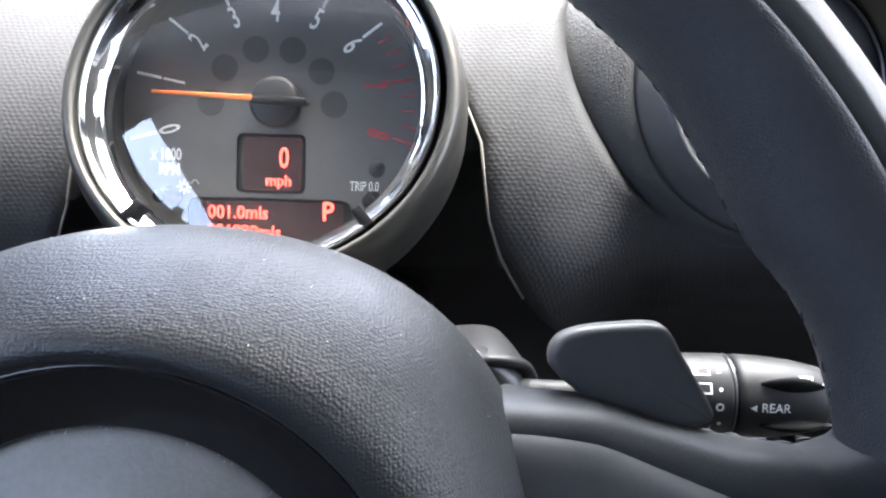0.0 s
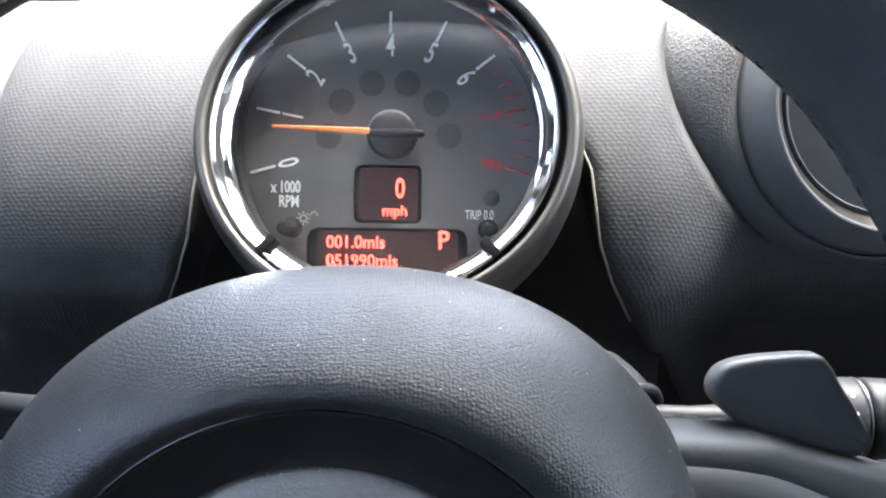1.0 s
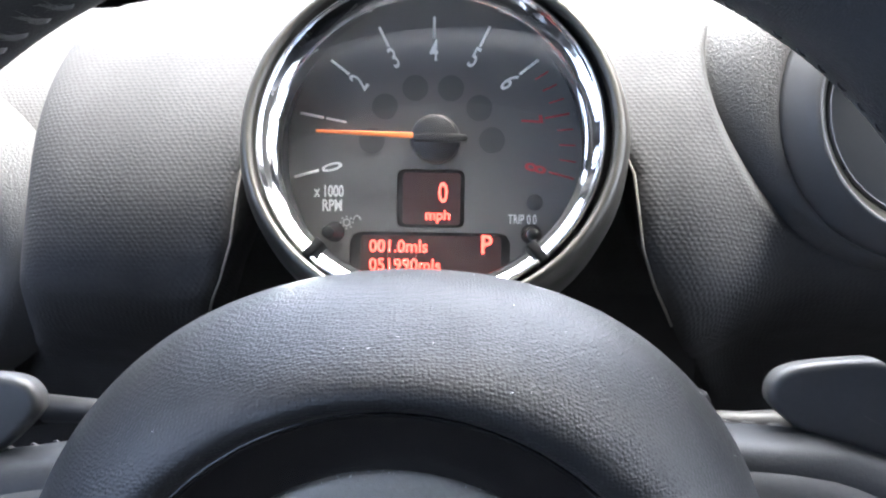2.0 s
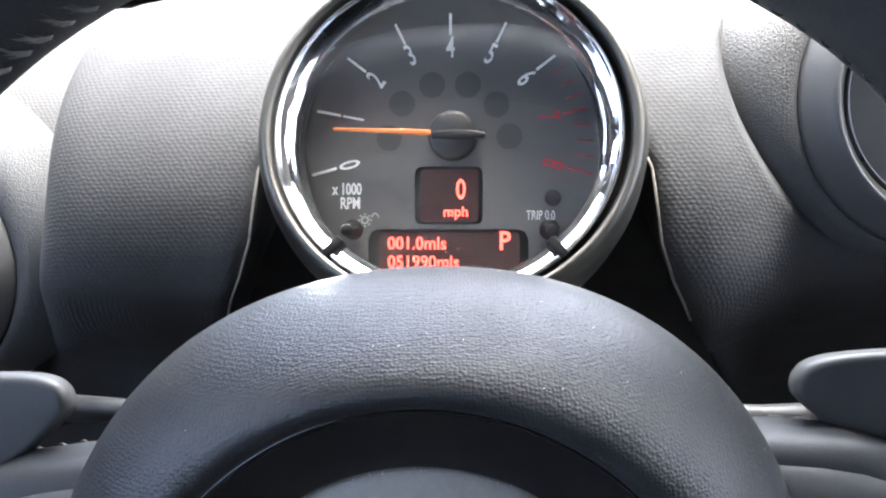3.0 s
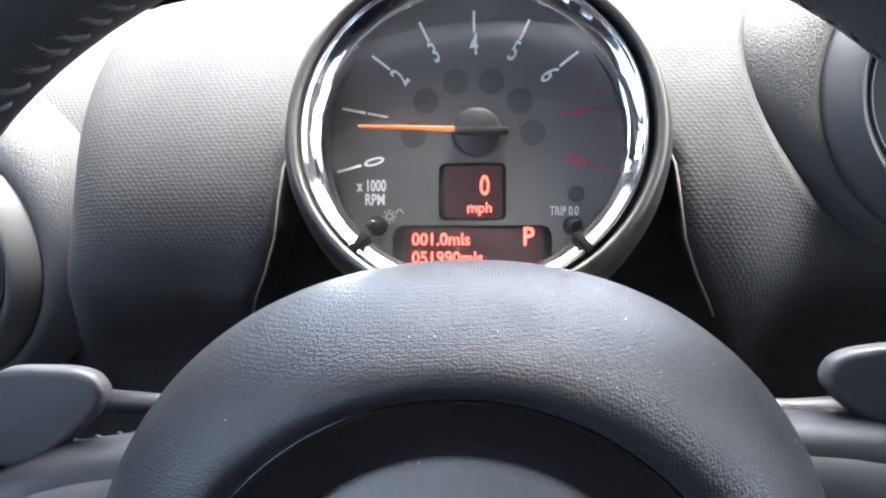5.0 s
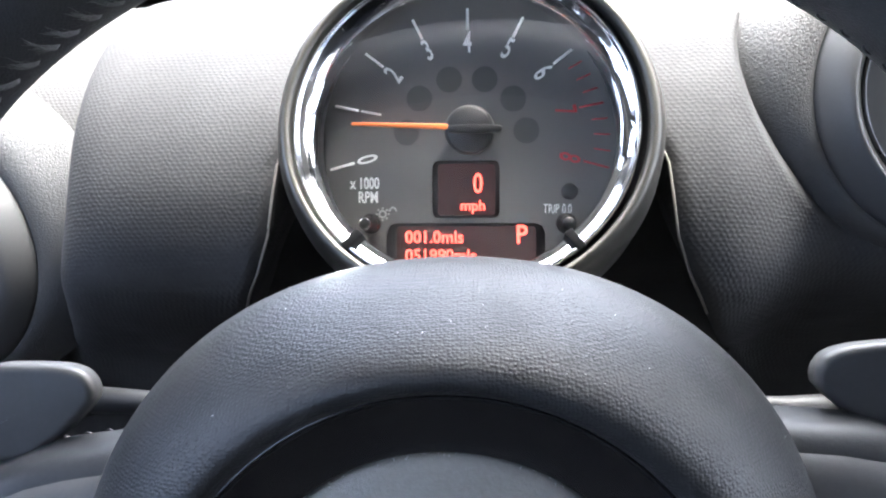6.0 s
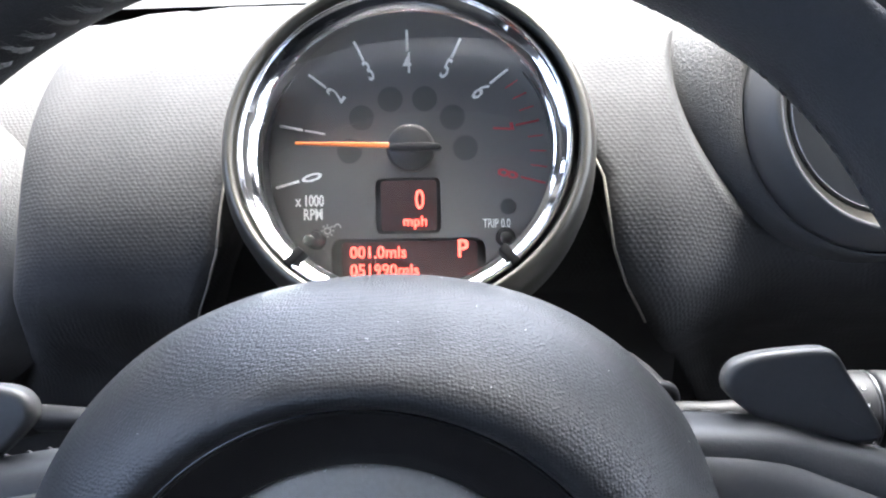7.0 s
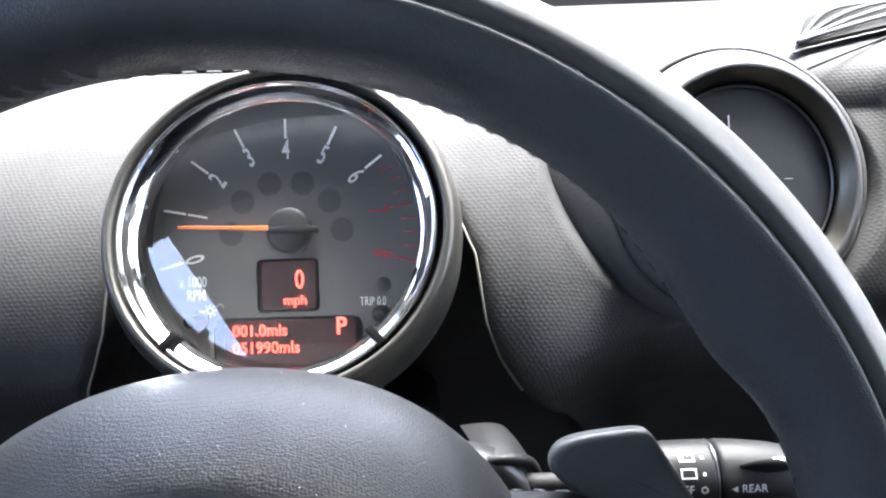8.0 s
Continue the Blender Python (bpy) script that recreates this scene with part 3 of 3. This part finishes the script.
# ---- column cowl ----
SECT = [(math.copysign(abs(math.cos(a)) ** 0.6, math.cos(a)), math.copysign(abs(math.sin(a)) ** 0.6, math.sin(a))) for a in (2 * math.pi * k / 48 for k in range(48))]
COWL = [(-0.048, 0.068, 0.018, 0.922), (-0.056, 0.073, 0.022, 0.924), (-0.060, 0.078, 0.025, 0.924), (-0.057, 0.081, 0.0275, 0.924), (-0.050, 0.081, 0.0275, 0.924), (-0.047, 0.076, 0.024, 0.923), (-0.044, 0.066, 0.016, 0.918), (0.0, 0.055, 0.024, 0.905), (0.062, 0.05, 0.02, 0.895)]
bm = grid(lambda k, q: (COWL[k][1] * q[0], COWL[k][0], COWL[k][3] + COWL[k][2] * q[1]), list(range(len(COWL))), SECT, wrap_v=True)
cowl = tagged(part("column_cowl", bm, cowl_plastic), "black plastic cowl round the steering column", "column cover")
# arched hood over the root of the stalk, open to the driver
ARCH = smooth_line([(0.0848, -0.039, 0.922), (0.0832, -0.0436, 0.931), (0.0805, -0.049, 0.9385), (0.0765, -0.054, 0.9432), (0.0715, -0.0565, 0.9450), (0.065, -0.056, 0.9440)], 6)
hood = part("stalk_hood", grid(lambda k, j: ARCH[k] + Vector((-0.006 * j, 0.026 * j, -0.004 * j * j)), list(range(len(ARCH))), [0, 0.15, 0.35, 0.6, 1.0]), hood_plastic, cowl, "arched hood over the root of the stalk")
part("hood_rim", tube(ARCH, 0.0016, 12), hood_plastic, hood, "rounded rim of the hood")
bm = tube(smooth_line([(0, 0.03, 0.90), (0, 0.045, 0.94), (0, 0.036, 0.975)], 4), 0.02, 20)
tagged(part("gauge_mount", bm, black_plastic), "black mount under the rev counter", "bracket")


# ---- stalks ----
def stalk_rod(m, name, label):
    st = thing(name, m, label, "stalk", "column stalks")
    part("stem", tube([(0.05, 0, -0.001), (0.09, 0, -0.001), (0.118, 0, 0.0)], [0.0042, 0.0034, 0.0045], 16), stalk_plastic, st, "dark grey tapered stem")
    return st


STALK = pose(0, -0.0535, 0.9342)
wiper = stalk_rod(STALK, "wiper_stalk", "black wiper stalk with white printed symbols")


def lathe_x(rows, n=48):
    bm = revolve(rows, n)
    bmesh.ops.rotate(bm, cent=(0, 0, 0), matrix=Matrix.Rotation(radians(90), 3, "Y"), verts=bm.verts)
    return bm


part("collar", lathe_x([(0.0, 0.110), (0.0095, 0.110), (0.0108, 0.113), (0.0113, 0.122), (0.0115, 0.1335), (0.0112, 0.1345), (0.0, 0.1345)]), stalk_plastic, wiper)
part("joint", lathe_x([(0.0104, 0.134), (0.0104, 0.1366)]), dial_deep, wiper, "dark joint line")
part("seam_ring", lathe_x([(0.0112, 0.1347), (0.01155, 0.1350), (0.0112, 0.1353)]), wall_metal, wiper, "thin bright seam")
knob = part("twist_knob", lathe_x([(0.0, 0.1362), (0.0112, 0.1362), (0.0115, 0.138), (0.0112, 0.144), (0.0103, 0.153), (0.0088, 0.1602), (0.0080, 0.1615), (0.0, 0.1615)]), stalk_plastic, wiper, "twisting end with finger grooves")
part("end_cap", lathe_x([(0.0, 0.1613), (0.0081, 0.1613), (0.0083, 0.1625), (0.0073, 0.1645), (0.0, 0.1653)]), pod_plastic, wiper, "grey end button")
for turn in (-50, 8, 100, 180):
    g = part("grip_groove", tube([(0.1415 + 0.019 * k / 10, -0.0112 + 0.0012 * (k / 10) ** 2, 0) for k in range(11)], [0.0002 + 0.0030 * math.sin(math.pi * min(k + 0.6, 9.6) / 10) for k in range(11)], 12, 0.5), dial_deep, knob)
    g.matrix_local = pose(0, 0, 0, turn, 0, 0)


def on_stalk(me, x, turn, name, r, parent):
    """Bend flat print onto the stalk: x along it, turn in degrees up from the front."""
    for vtx in me.vertices:
        a = radians(turn) + vtx.co.y / r
        rr = r + 0.00006 + vtx.co.z * 0.3
        vtx.co = (x + vtx.co.x, -rr * math.cos(a), rr * math.sin(a))
    return linked(name, me, white_ink, parent, smooth=False)


def outline_box(w, h, t=0.00022, extra=()):
    bm = bmesh.new()
    for x0, x1, y0, y1 in ((-w / 2, w / 2, h / 2 - t, h / 2 + t), (-w / 2, w / 2, -h / 2 - t, -h / 2 + t), (-w / 2 - t, -w / 2 + t, -h / 2 - t, h / 2 + t), (w / 2 - t, w / 2 + t, -h / 2 - t, h / 2 + t), *extra):
        q = [bm.verts.new(c) for c in ((x0, y0, 0), (x1, y0, 0), (x1, y1, 0), (x0, y1, 0))]
        bm.faces.new(q)
    me = bpy.data.meshes.new("symbol")
    bm.to_mesh(me)
    bm.free()
    return me


on_stalk(lettering("OFF", 0.0036, pose(-0.0012, 0, 0), 0.9), 0.1258, 18, "printed_words", 0.0115, wiper)
on_stalk(lettering("REAR", 0.0034, pose(0, 0, 0), 0.95), 0.1452, 18, "printed_words", 0.0114, knob)
bm = bmesh.new()
bm.faces.new([bm.verts.new(c) for c in ((-0.001, 0, 0), (0.0008, -0.0009, 0), (0.0008, 0.0009, 0))])
on_stalk(mesh_of(bm), 0.1394, 18, "printed_mark", 0.01155, knob)
on_stalk(mesh_of(revolve([(0.0006, 0), (0.0011, 0)], 20)), 0.1305, 18, "printed_mark", 0.0115, wiper)
for turn in (66, 41, -6):
    on_stalk(mesh_of(revolve([(0.00005, 0), (0.00055, 0)], 12)), 0.1308, turn, "printed_mark", 0.0115, wiper)
on_stalk(outline_box(0.0042, 0.0024, extra=((-0.0014, -0.0009, -0.0014, 0.0018), (0.0002, 0.0006, 0.0006, 0.0022), (-0.0006, 0.0014, 0.0019, 0.0023))), 0.1262, 67, "printed_symbol", 0.0115, wiper)
on_stalk(outline_box(0.0042, 0.0026), 0.1262, 42, "printed_symbol", 0.0115, wiper)
on_stalk(outline_box(0.0030, 0.0016, extra=((-0.0002, 0.0002, -0.0018, 0.0004), (0.0004, 0.0008, -0.0006, 0.0010))), 0.1540, 60, "printed_symbol", 0.0106, knob)
bm = bmesh.new()
bm.faces.new([bm.verts.new(c) for c in ((-0.0009, 0, 0), (0.0007, -0.0007, 0), (0.0007, 0.0007, 0))])
on_stalk(mesh_of(bm), 0.1585, 54, "printed_mark", 0.0099, knob)
left_stalk = stalk_rod(STALK @ pose(0, 0, -0.002, 0, 0, 180), "turn_signal_stalk", "dark grey stalk on the column beside the paddle")
part("stalk_body", lathe_x([(0.0, 0.112), (0.004, 0.112), (0.0058, 0.118), (0.0062, 0.150), (0.005, 0.158), (0.0, 0.160)]), stalk_plastic, left_stalk).location.z = -0.001

# ---- steering wheel ----
wheel = thing("steering_wheel", WHEEL, "black leather steering wheel with frayed stitching and gear paddles", "steering wheel")
RIM_R, RIM_N, RIM_A, RIM_B = 0.1622, -0.0355, 0.0160, 0.0168
GROOVE = 76.0


def rim_point(phi, th, lift=0.0):
    """th: 0 outward, 90 to the driver, 180 towards the hub."""
    d = (th - GROOVE + 180) % 360 - 180
    dip = 0.0030 * math.exp(-(d / 5.5) ** 2) - lift
    off = abs(phi - 90) - 60
    grip = 0.0058 * math.exp(-(off / (7 if off > 0 else 13)) ** 2) * max(0.0, -math.cos(radians(th))) ** 1.5
    r = RIM_R + (RIM_A - dip) * math.cos(radians(th)) - grip
    return (r * math.cos(radians(phi)), r * math.sin(radians(phi)), RIM_N + (RIM_B - dip) * math.sin(radians(th)))


PHIS = [1.25 * i for i in range(288)]
THS = sorted(set([GROOVE + 7.5 * i for i in range(0, 41)] + [GROOVE + 1.5 * i for i in range(0, 8)]))
INNER = [t for t in THS if t <= GROOVE + 298]
part("rim", grid(rim_point, PHIS, INNER, wrap_u=True), rim_leather, wheel, "smooth dark leather")
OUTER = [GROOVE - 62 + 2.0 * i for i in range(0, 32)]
part("rim_back", grid(rim_point, PHIS, OUTER, wrap_u=True), rim_lit, wheel, "outer leather strip, paled for the light on it")

# hub pad
HUB_N, HUB_T, HUB_TURN = -0.0377, 0.0533, 23.0


def hub_point(phi, th):
    c, s = math.cos(radians(phi)), math.sin(radians(phi))
    if th > HUB_TURN:
        # over the crown of the roll and down its inner slope to the ring
        k = (th - HUB_TURN) / (55 - HUB_TURN)
        a, b, out = Vector(hub_point(phi, HUB_TURN)), Vector((0.0538 * c, 0.0538 * s, 0.0006)), Vector((c, s, 0))
        p = a + 0.0135 * (Vector((0, 0, math.cos(radians(HUB_TURN)))) - out * math.sin(radians(HUB_TURN)))
        q = b + 0.010 * (out * 0.4 + Vector((0, 0, 0.9)))
        return tuple((1 - k) ** 3 * a + 3 * k * (1 - k) ** 2 * p + 3 * k * k * (1 - k) * q + k ** 3 * b)
    r = HUB_T * math.cos(radians(th)) + 0.0022 * (2 * s * c) ** 2
    return (0.0274 * c + r * c, 0.0082 * max(s, -0.2) + 0.0124 * s + r * s, HUB_N + HUB_T * math.sin(radians(th)))


part("hub_pad", grid(hub_point, [2 * i for i in range(180)], [55 - 1.28 * i for i in range(25)] + [23 - 3.34 * i for i in range(27)], wrap_u=True), hub_leather, wheel, "padded grained leather hub")
part("hub_ring", revolve([(0.0541, -0.004), (0.0541, 0.0002), (0.0537, 0.0006), (0.0531, 0.0004), (0.0527, -0.0006), (0.0524, -0.0010), (0.0428, -0.0022), (0.0424, -0.0028), (0.0420, -0.008)], 128), gloss_black, wheel, "glossy black ring")
part("hub_cap", revolve([(0.0419, -0.007), (0.0419, -0.0042), (0.0414, -0.0034), (0.040, -0.0028), (0.03, 0.0002), (0.015, 0.002), (0.0, 0.0025)], 96), cap_plastic, wheel, "grained dark centre cap")

PADDLE = [(80.5, 41.2), (80.3, 43.4), (81.1, 45.8), (83.4, 48.0), (88.4, 49.4), (97.0, 50.0), (102.6, 50.0), (105.3, 49.2), (107.2, 46.9), (109.0, 43.4), (112.6, 37.2), (116.0, 30.6), (115.8, 28.2), (113.2, 27.2), (107.0, 26.9), (97.5, 27.8), (89.8, 32.4), (85.6, 35.8), (82.4, 38.8)]


def spoke_mid(u):
    rows = [(0.045, 0.040), (0.074, 0.0372), (0.0904, 0.0355), (0.1165, 0.0262), (0.137, 0.0226), (0.146, 0.0252), (0.155, 0.034), (0.165, 0.045)]
    for (a, b), (c, d) in zip(rows, rows[1:]):
        if u <= c:
            return b + (d - b) * (u - a) / (c - a)
    return rows[-1][1]


def spoke_point(side, u, a):
    top = spoke_mid(u)
    half = 0.03
    c, s = math.cos(a), math.sin(a)
    v = top - half + half * math.copysign(abs(s) ** 0.45, s)
    n = -0.036 + 0.0145 * math.copysign(abs(c) ** 0.6, c)
    return (side * u, v, n)


def trim_point(side, u, a):
    top = spoke_mid(u) - 0.0035 - 0.06 * max(0, u - 0.08)
    half = 0.028
    c, s = math.cos(a), math.sin(a)
    return (side * u, top - half + half * math.copysign(abs(s) ** 0.6, s), -0.031 + 0.0135 * math.copysign(abs(c) ** 0.7, c))


SU = [0.045 + 0.12 * i / 30 for i in range(31)]
SA = [2 * math.pi * k / 40 for k in range(40)]
for side in (1, -1):
    part("spoke", grid(lambda u, a: spoke_point(side, u, a), SU, SA, wrap_v=True), spoke_leather, wheel, "leather-covered spoke")
    part("spoke_trim", grid(lambda u, a: trim_point(side, u, a), SU[:24], SA, wrap_v=True), paddle_plastic, wheel, "smooth dark grey spoke trim")
    line = smooth_line([(side * x / 1000, y / 1000, 0) for x, y in PADDLE + PADDLE[:1]], 4)[:-1]
    shape = [(p.x, p.y) for p in line][::-side]
    part("gear_paddle", cushion(shape, -0.0435, -0.0385, 0.0019, 8), paddle_plastic, wheel, "dark grey plastic gear paddle with rounded edges").location = (0.0008 * (side + 1), 0.0007 if side > 0 else 0.0034, 0)

# stitches along the inside of the rim; those on one side are frayed
rnd = random.Random(5)


def stitch_mesh(frayed):
    bm = bmesh.new() if frayed > 2 else tube([(0, -0.0018, 0), (0.0003, -0.0006, 0.0004), (0.0009, 0.0010, 0.0004), (0.0011, 0.0020, 0)], 0.00032, 6)
    for k in range(frayed):
        y = rnd.uniform(-0.0012, 0.0014)
        reach = 0.003 + rnd.random() * 0.0055
        end = Vector((reach, y * 0.5 + rnd.uniform(-0.0013, 0.0013), 0.0003 + rnd.random() * 0.0012 - reach * reach / 0.036))
        mid = Vector((reach * 0.5, y * 0.5 + rnd.uniform(-0.0006, 0.0006), 0.0008 - reach * reach / 0.14))
        me = bpy.data.meshes.new("hair")
        t = tube(smooth_line([(0.0, y * 0.6, 0.0002), mid, end], 3), [0.00007] * 3 + [0.00005] * 3 + [0.00002], 4)
        t.to_mesh(me)
        t.free()
        bm.from_mesh(me)
        bpy.data.meshes.remove(me)
    return mesh_of(bm)


FRAYED = [stitch_mesh(rnd.randint(20, 30)) for _ in range(8)]
PLAIN = [stitch_mesh(0), stitch_mesh(1)]
phi = 14.0
while phi < 168:
    left = phi > 96
    th = 174 if left else 186
    p, q = Vector(rim_point(phi, th)), Vector(rim_point(phi + 0.5, th))
    up = (p - Vector((RIM_R * math.cos(radians(phi)), RIM_R * math.sin(radians(phi)), RIM_N))).normalized()
    along = (q - p).normalized()
    # x of the stitch runs outward over the front of the rim, y along it
    out = along.cross(up)
    if out.z < 0:
        out = -out
    if left:
        out = (out * 0.8 + along * 0.6).normalized()
    rot = Matrix((out, up.cross(out), up)).transposed().to_4x4()
    ob = linked("stitch", rnd.choice(FRAYED if left else PLAIN), thread_pale if left else thread_dark, wheel, "frayed pale thread" if left else "")
    ob.matrix_local = Matrix.Translation(p) @ rot @ pose(0, 0, 0, 0, 0, rnd.uniform(-14, 14)) @ Matrix.Scale(1 if left else 0.7, 4)
    phi += 2.3 + rnd.uniform(-0.12, 0.12)

# stitches along the back edge of the spokes
for side in (1, -1):
    for k in range(14):
        u = 0.074 + 0.0056 * k + rnd.uniform(-0.0006, 0.0006)
        ob = linked("stitch", rnd.choice(PLAIN), thread_dark, wheel)
        ob.matrix_local = Matrix.Translation(Vector(spoke_point(side, u, radians(112))) - Vector((0, 0.0003, 0))) @ pose(0, 0, 0, -90, 0, 0) @ pose(0, 0, 0, 0, 0, rnd.uniform(-30, 30) + 90)

# lint on the hub
lint = part("lint", bmesh.new(), dust_white)
bm = bmesh.new()
for k in range(30):
    phi_k, th_k = rnd.uniform(20, 160), rnd.uniform(-20, 44)
    p = Vector(hub_point(phi_k, th_k))
    a, l = rnd.uniform(0, 6.28), rnd.uniform(0.0001, 0.0004)
    t = Vector((math.cos(a), math.sin(a) * 0.7, -0.5 * math.sin(a))) * l
    piece = tube([p - t, p + Vector((0, 0, 0.0002)), p + t], 0.00006, 4)
    me = mesh_of(piece)
    bm.from_mesh(me)
    bpy.data.meshes.remove(me)
for k in range(60):
    a = radians(rnd.uniform(30, 150))
    r = rnd.gauss(0.0420, 0.0003) if k < 45 else rnd.uniform(0.044, 0.053)
    p = Vector((r * math.cos(a), r * math.sin(a), -0.0031 if k < 45 else -0.0010 - 0.0025 * (0.053 - r) / 0.0105))
    t = Vector((rnd.uniform(-1, 1), rnd.uniform(-1, 1), 0.2)) * 0.0003
    me = mesh_of(tube([p - t, p + t], 0.00007, 4))
    bm.from_mesh(me)
    bpy.data.meshes.remove(me)
bm.to_mesh(lint.data)
bm.free()
lint.matrix_world = WHEEL
tagged(lint, "pale specks of lint and dust on the wheel hub", "dust", kind="stuff")

# ---- car body that closes the place and shapes its light ----
X0, X1, YB, ZR, ZF = -0.46, 1.18, -1.55, 1.42, 0.42


def shell(name, boxes, material, label, category="wall"):
    bm = bmesh.new()
    for b in boxes:
        me = mesh_of(box(*b))
        bm.from_mesh(me)
        bpy.data.meshes.remove(me)
    return tagged(part(name, bm, material, smooth=False), label, category, kind="structure")


# unseen roof: left rear gap and stepped front edge set to shape the light
shell("ceiling", [(-0.335, 0.5, YB, 0.09, ZR, ZR + 0.03), (0.5, 0.72, YB, -0.02, ZR, ZR + 0.03), (0.72, X1, YB, -0.14, ZR, ZR + 0.03), (X0, -0.335, -0.60, 0.09, ZR, ZR + 0.03), (X0, -0.335, YB, -1.3, ZR, ZR + 0.03)], headliner, "grey cloth headliner, its left rear gap set for the gauge glass reflection", "ceiling")
shell("floor", [(X0, X1, YB, 0.65, ZF - 0.03, ZF)], cabin_dark, "dark cabin floor", "floor")
# unseen side walls, blocked and opened to steer light onto dash and hub
shell("wall_left", [(X0 - 0.04, X0, YB, 0.65, ZF, 1.07), (X0 - 0.04, X0, -0.60, -0.50, 1.07, ZR), (X0 - 0.04, X0, -0.50, -0.06, 1.07, 1.10), (X0 - 0.04, X0, -0.50, -0.06, 1.38, ZR), (X0 - 0.04, X0, -0.06, 0.30, 1.07, 1.36), (X0 - 0.04, X0, 0.30, 0.65, 1.07, 1.2), (X0 - 0.04, X0, -1.3, -0.60, 1.07, 1.09), (X0 - 0.04, X0, YB, -1.3, 1.07, ZR)], cabin_dark, "dark unseen side wall, window gaps set to shape the light")
shell("wall_right", [(X1, X1 + 0.04, YB, 0.65, ZF, 0.99), (X1, X1 + 0.04, YB, -0.5, 0.99, ZR), (X1, X1 + 0.04, YB, 0.12, 1.38, ZR)], cabin_dark, "dark unseen side wall, window gaps set to shape the light")
# unseen wall without a rear window, added to block light from behind
shell("wall_back", [(X0, X1, YB - 0.04, YB, ZF, ZR)], cabin_dark, "dark unseen rear wall, closed against light from behind")
shell("wall_front", [(X0, X1, 0.62, 0.66, ZF, 1.03)], cabin_dark, "dark bulkhead under the windscreen")
for x in (X0 - 0.02, X1 - 0.02):
    bm = tube([(x, 0.60, 1.0), (x + 0.02, 0.34, 1.22), (x + 0.02, 0.08, ZR)], 0.035, 10)
    tagged(part("pillar_" + ("left" if x < 0 else "right"), bm, cabin_dark), "dark windscreen pillar", "pillar", kind="structure")
bm = grid(lambda x, k: (x, 0.63 - 0.55 * k, 1.03 + 0.39 * k + 0.03 * math.sin(math.pi * k)), [X0 + (X1 - X0) * i / 8 for i in range(9)], [i / 8 for i in range(9)])
ws = tagged(part("windscreen", bm, screen_glass), "clear windscreen", "window", kind="structure")
ws.visible_shadow = False
shell("windscreen_base", [(X0, X1, 0.60, 0.64, 1.02, 1.043)], black_plastic, "black edge along the windscreen's foot", "trim")
bm = grid(lambda x, y: (x, y, 0), [-300 + 60 * i for i in range(11)], [-300 + 60 * i for i in range(11)])
tagged(part("ground", bm, asphalt), "pale grey asphalt outside the car", "ground", kind="structure")
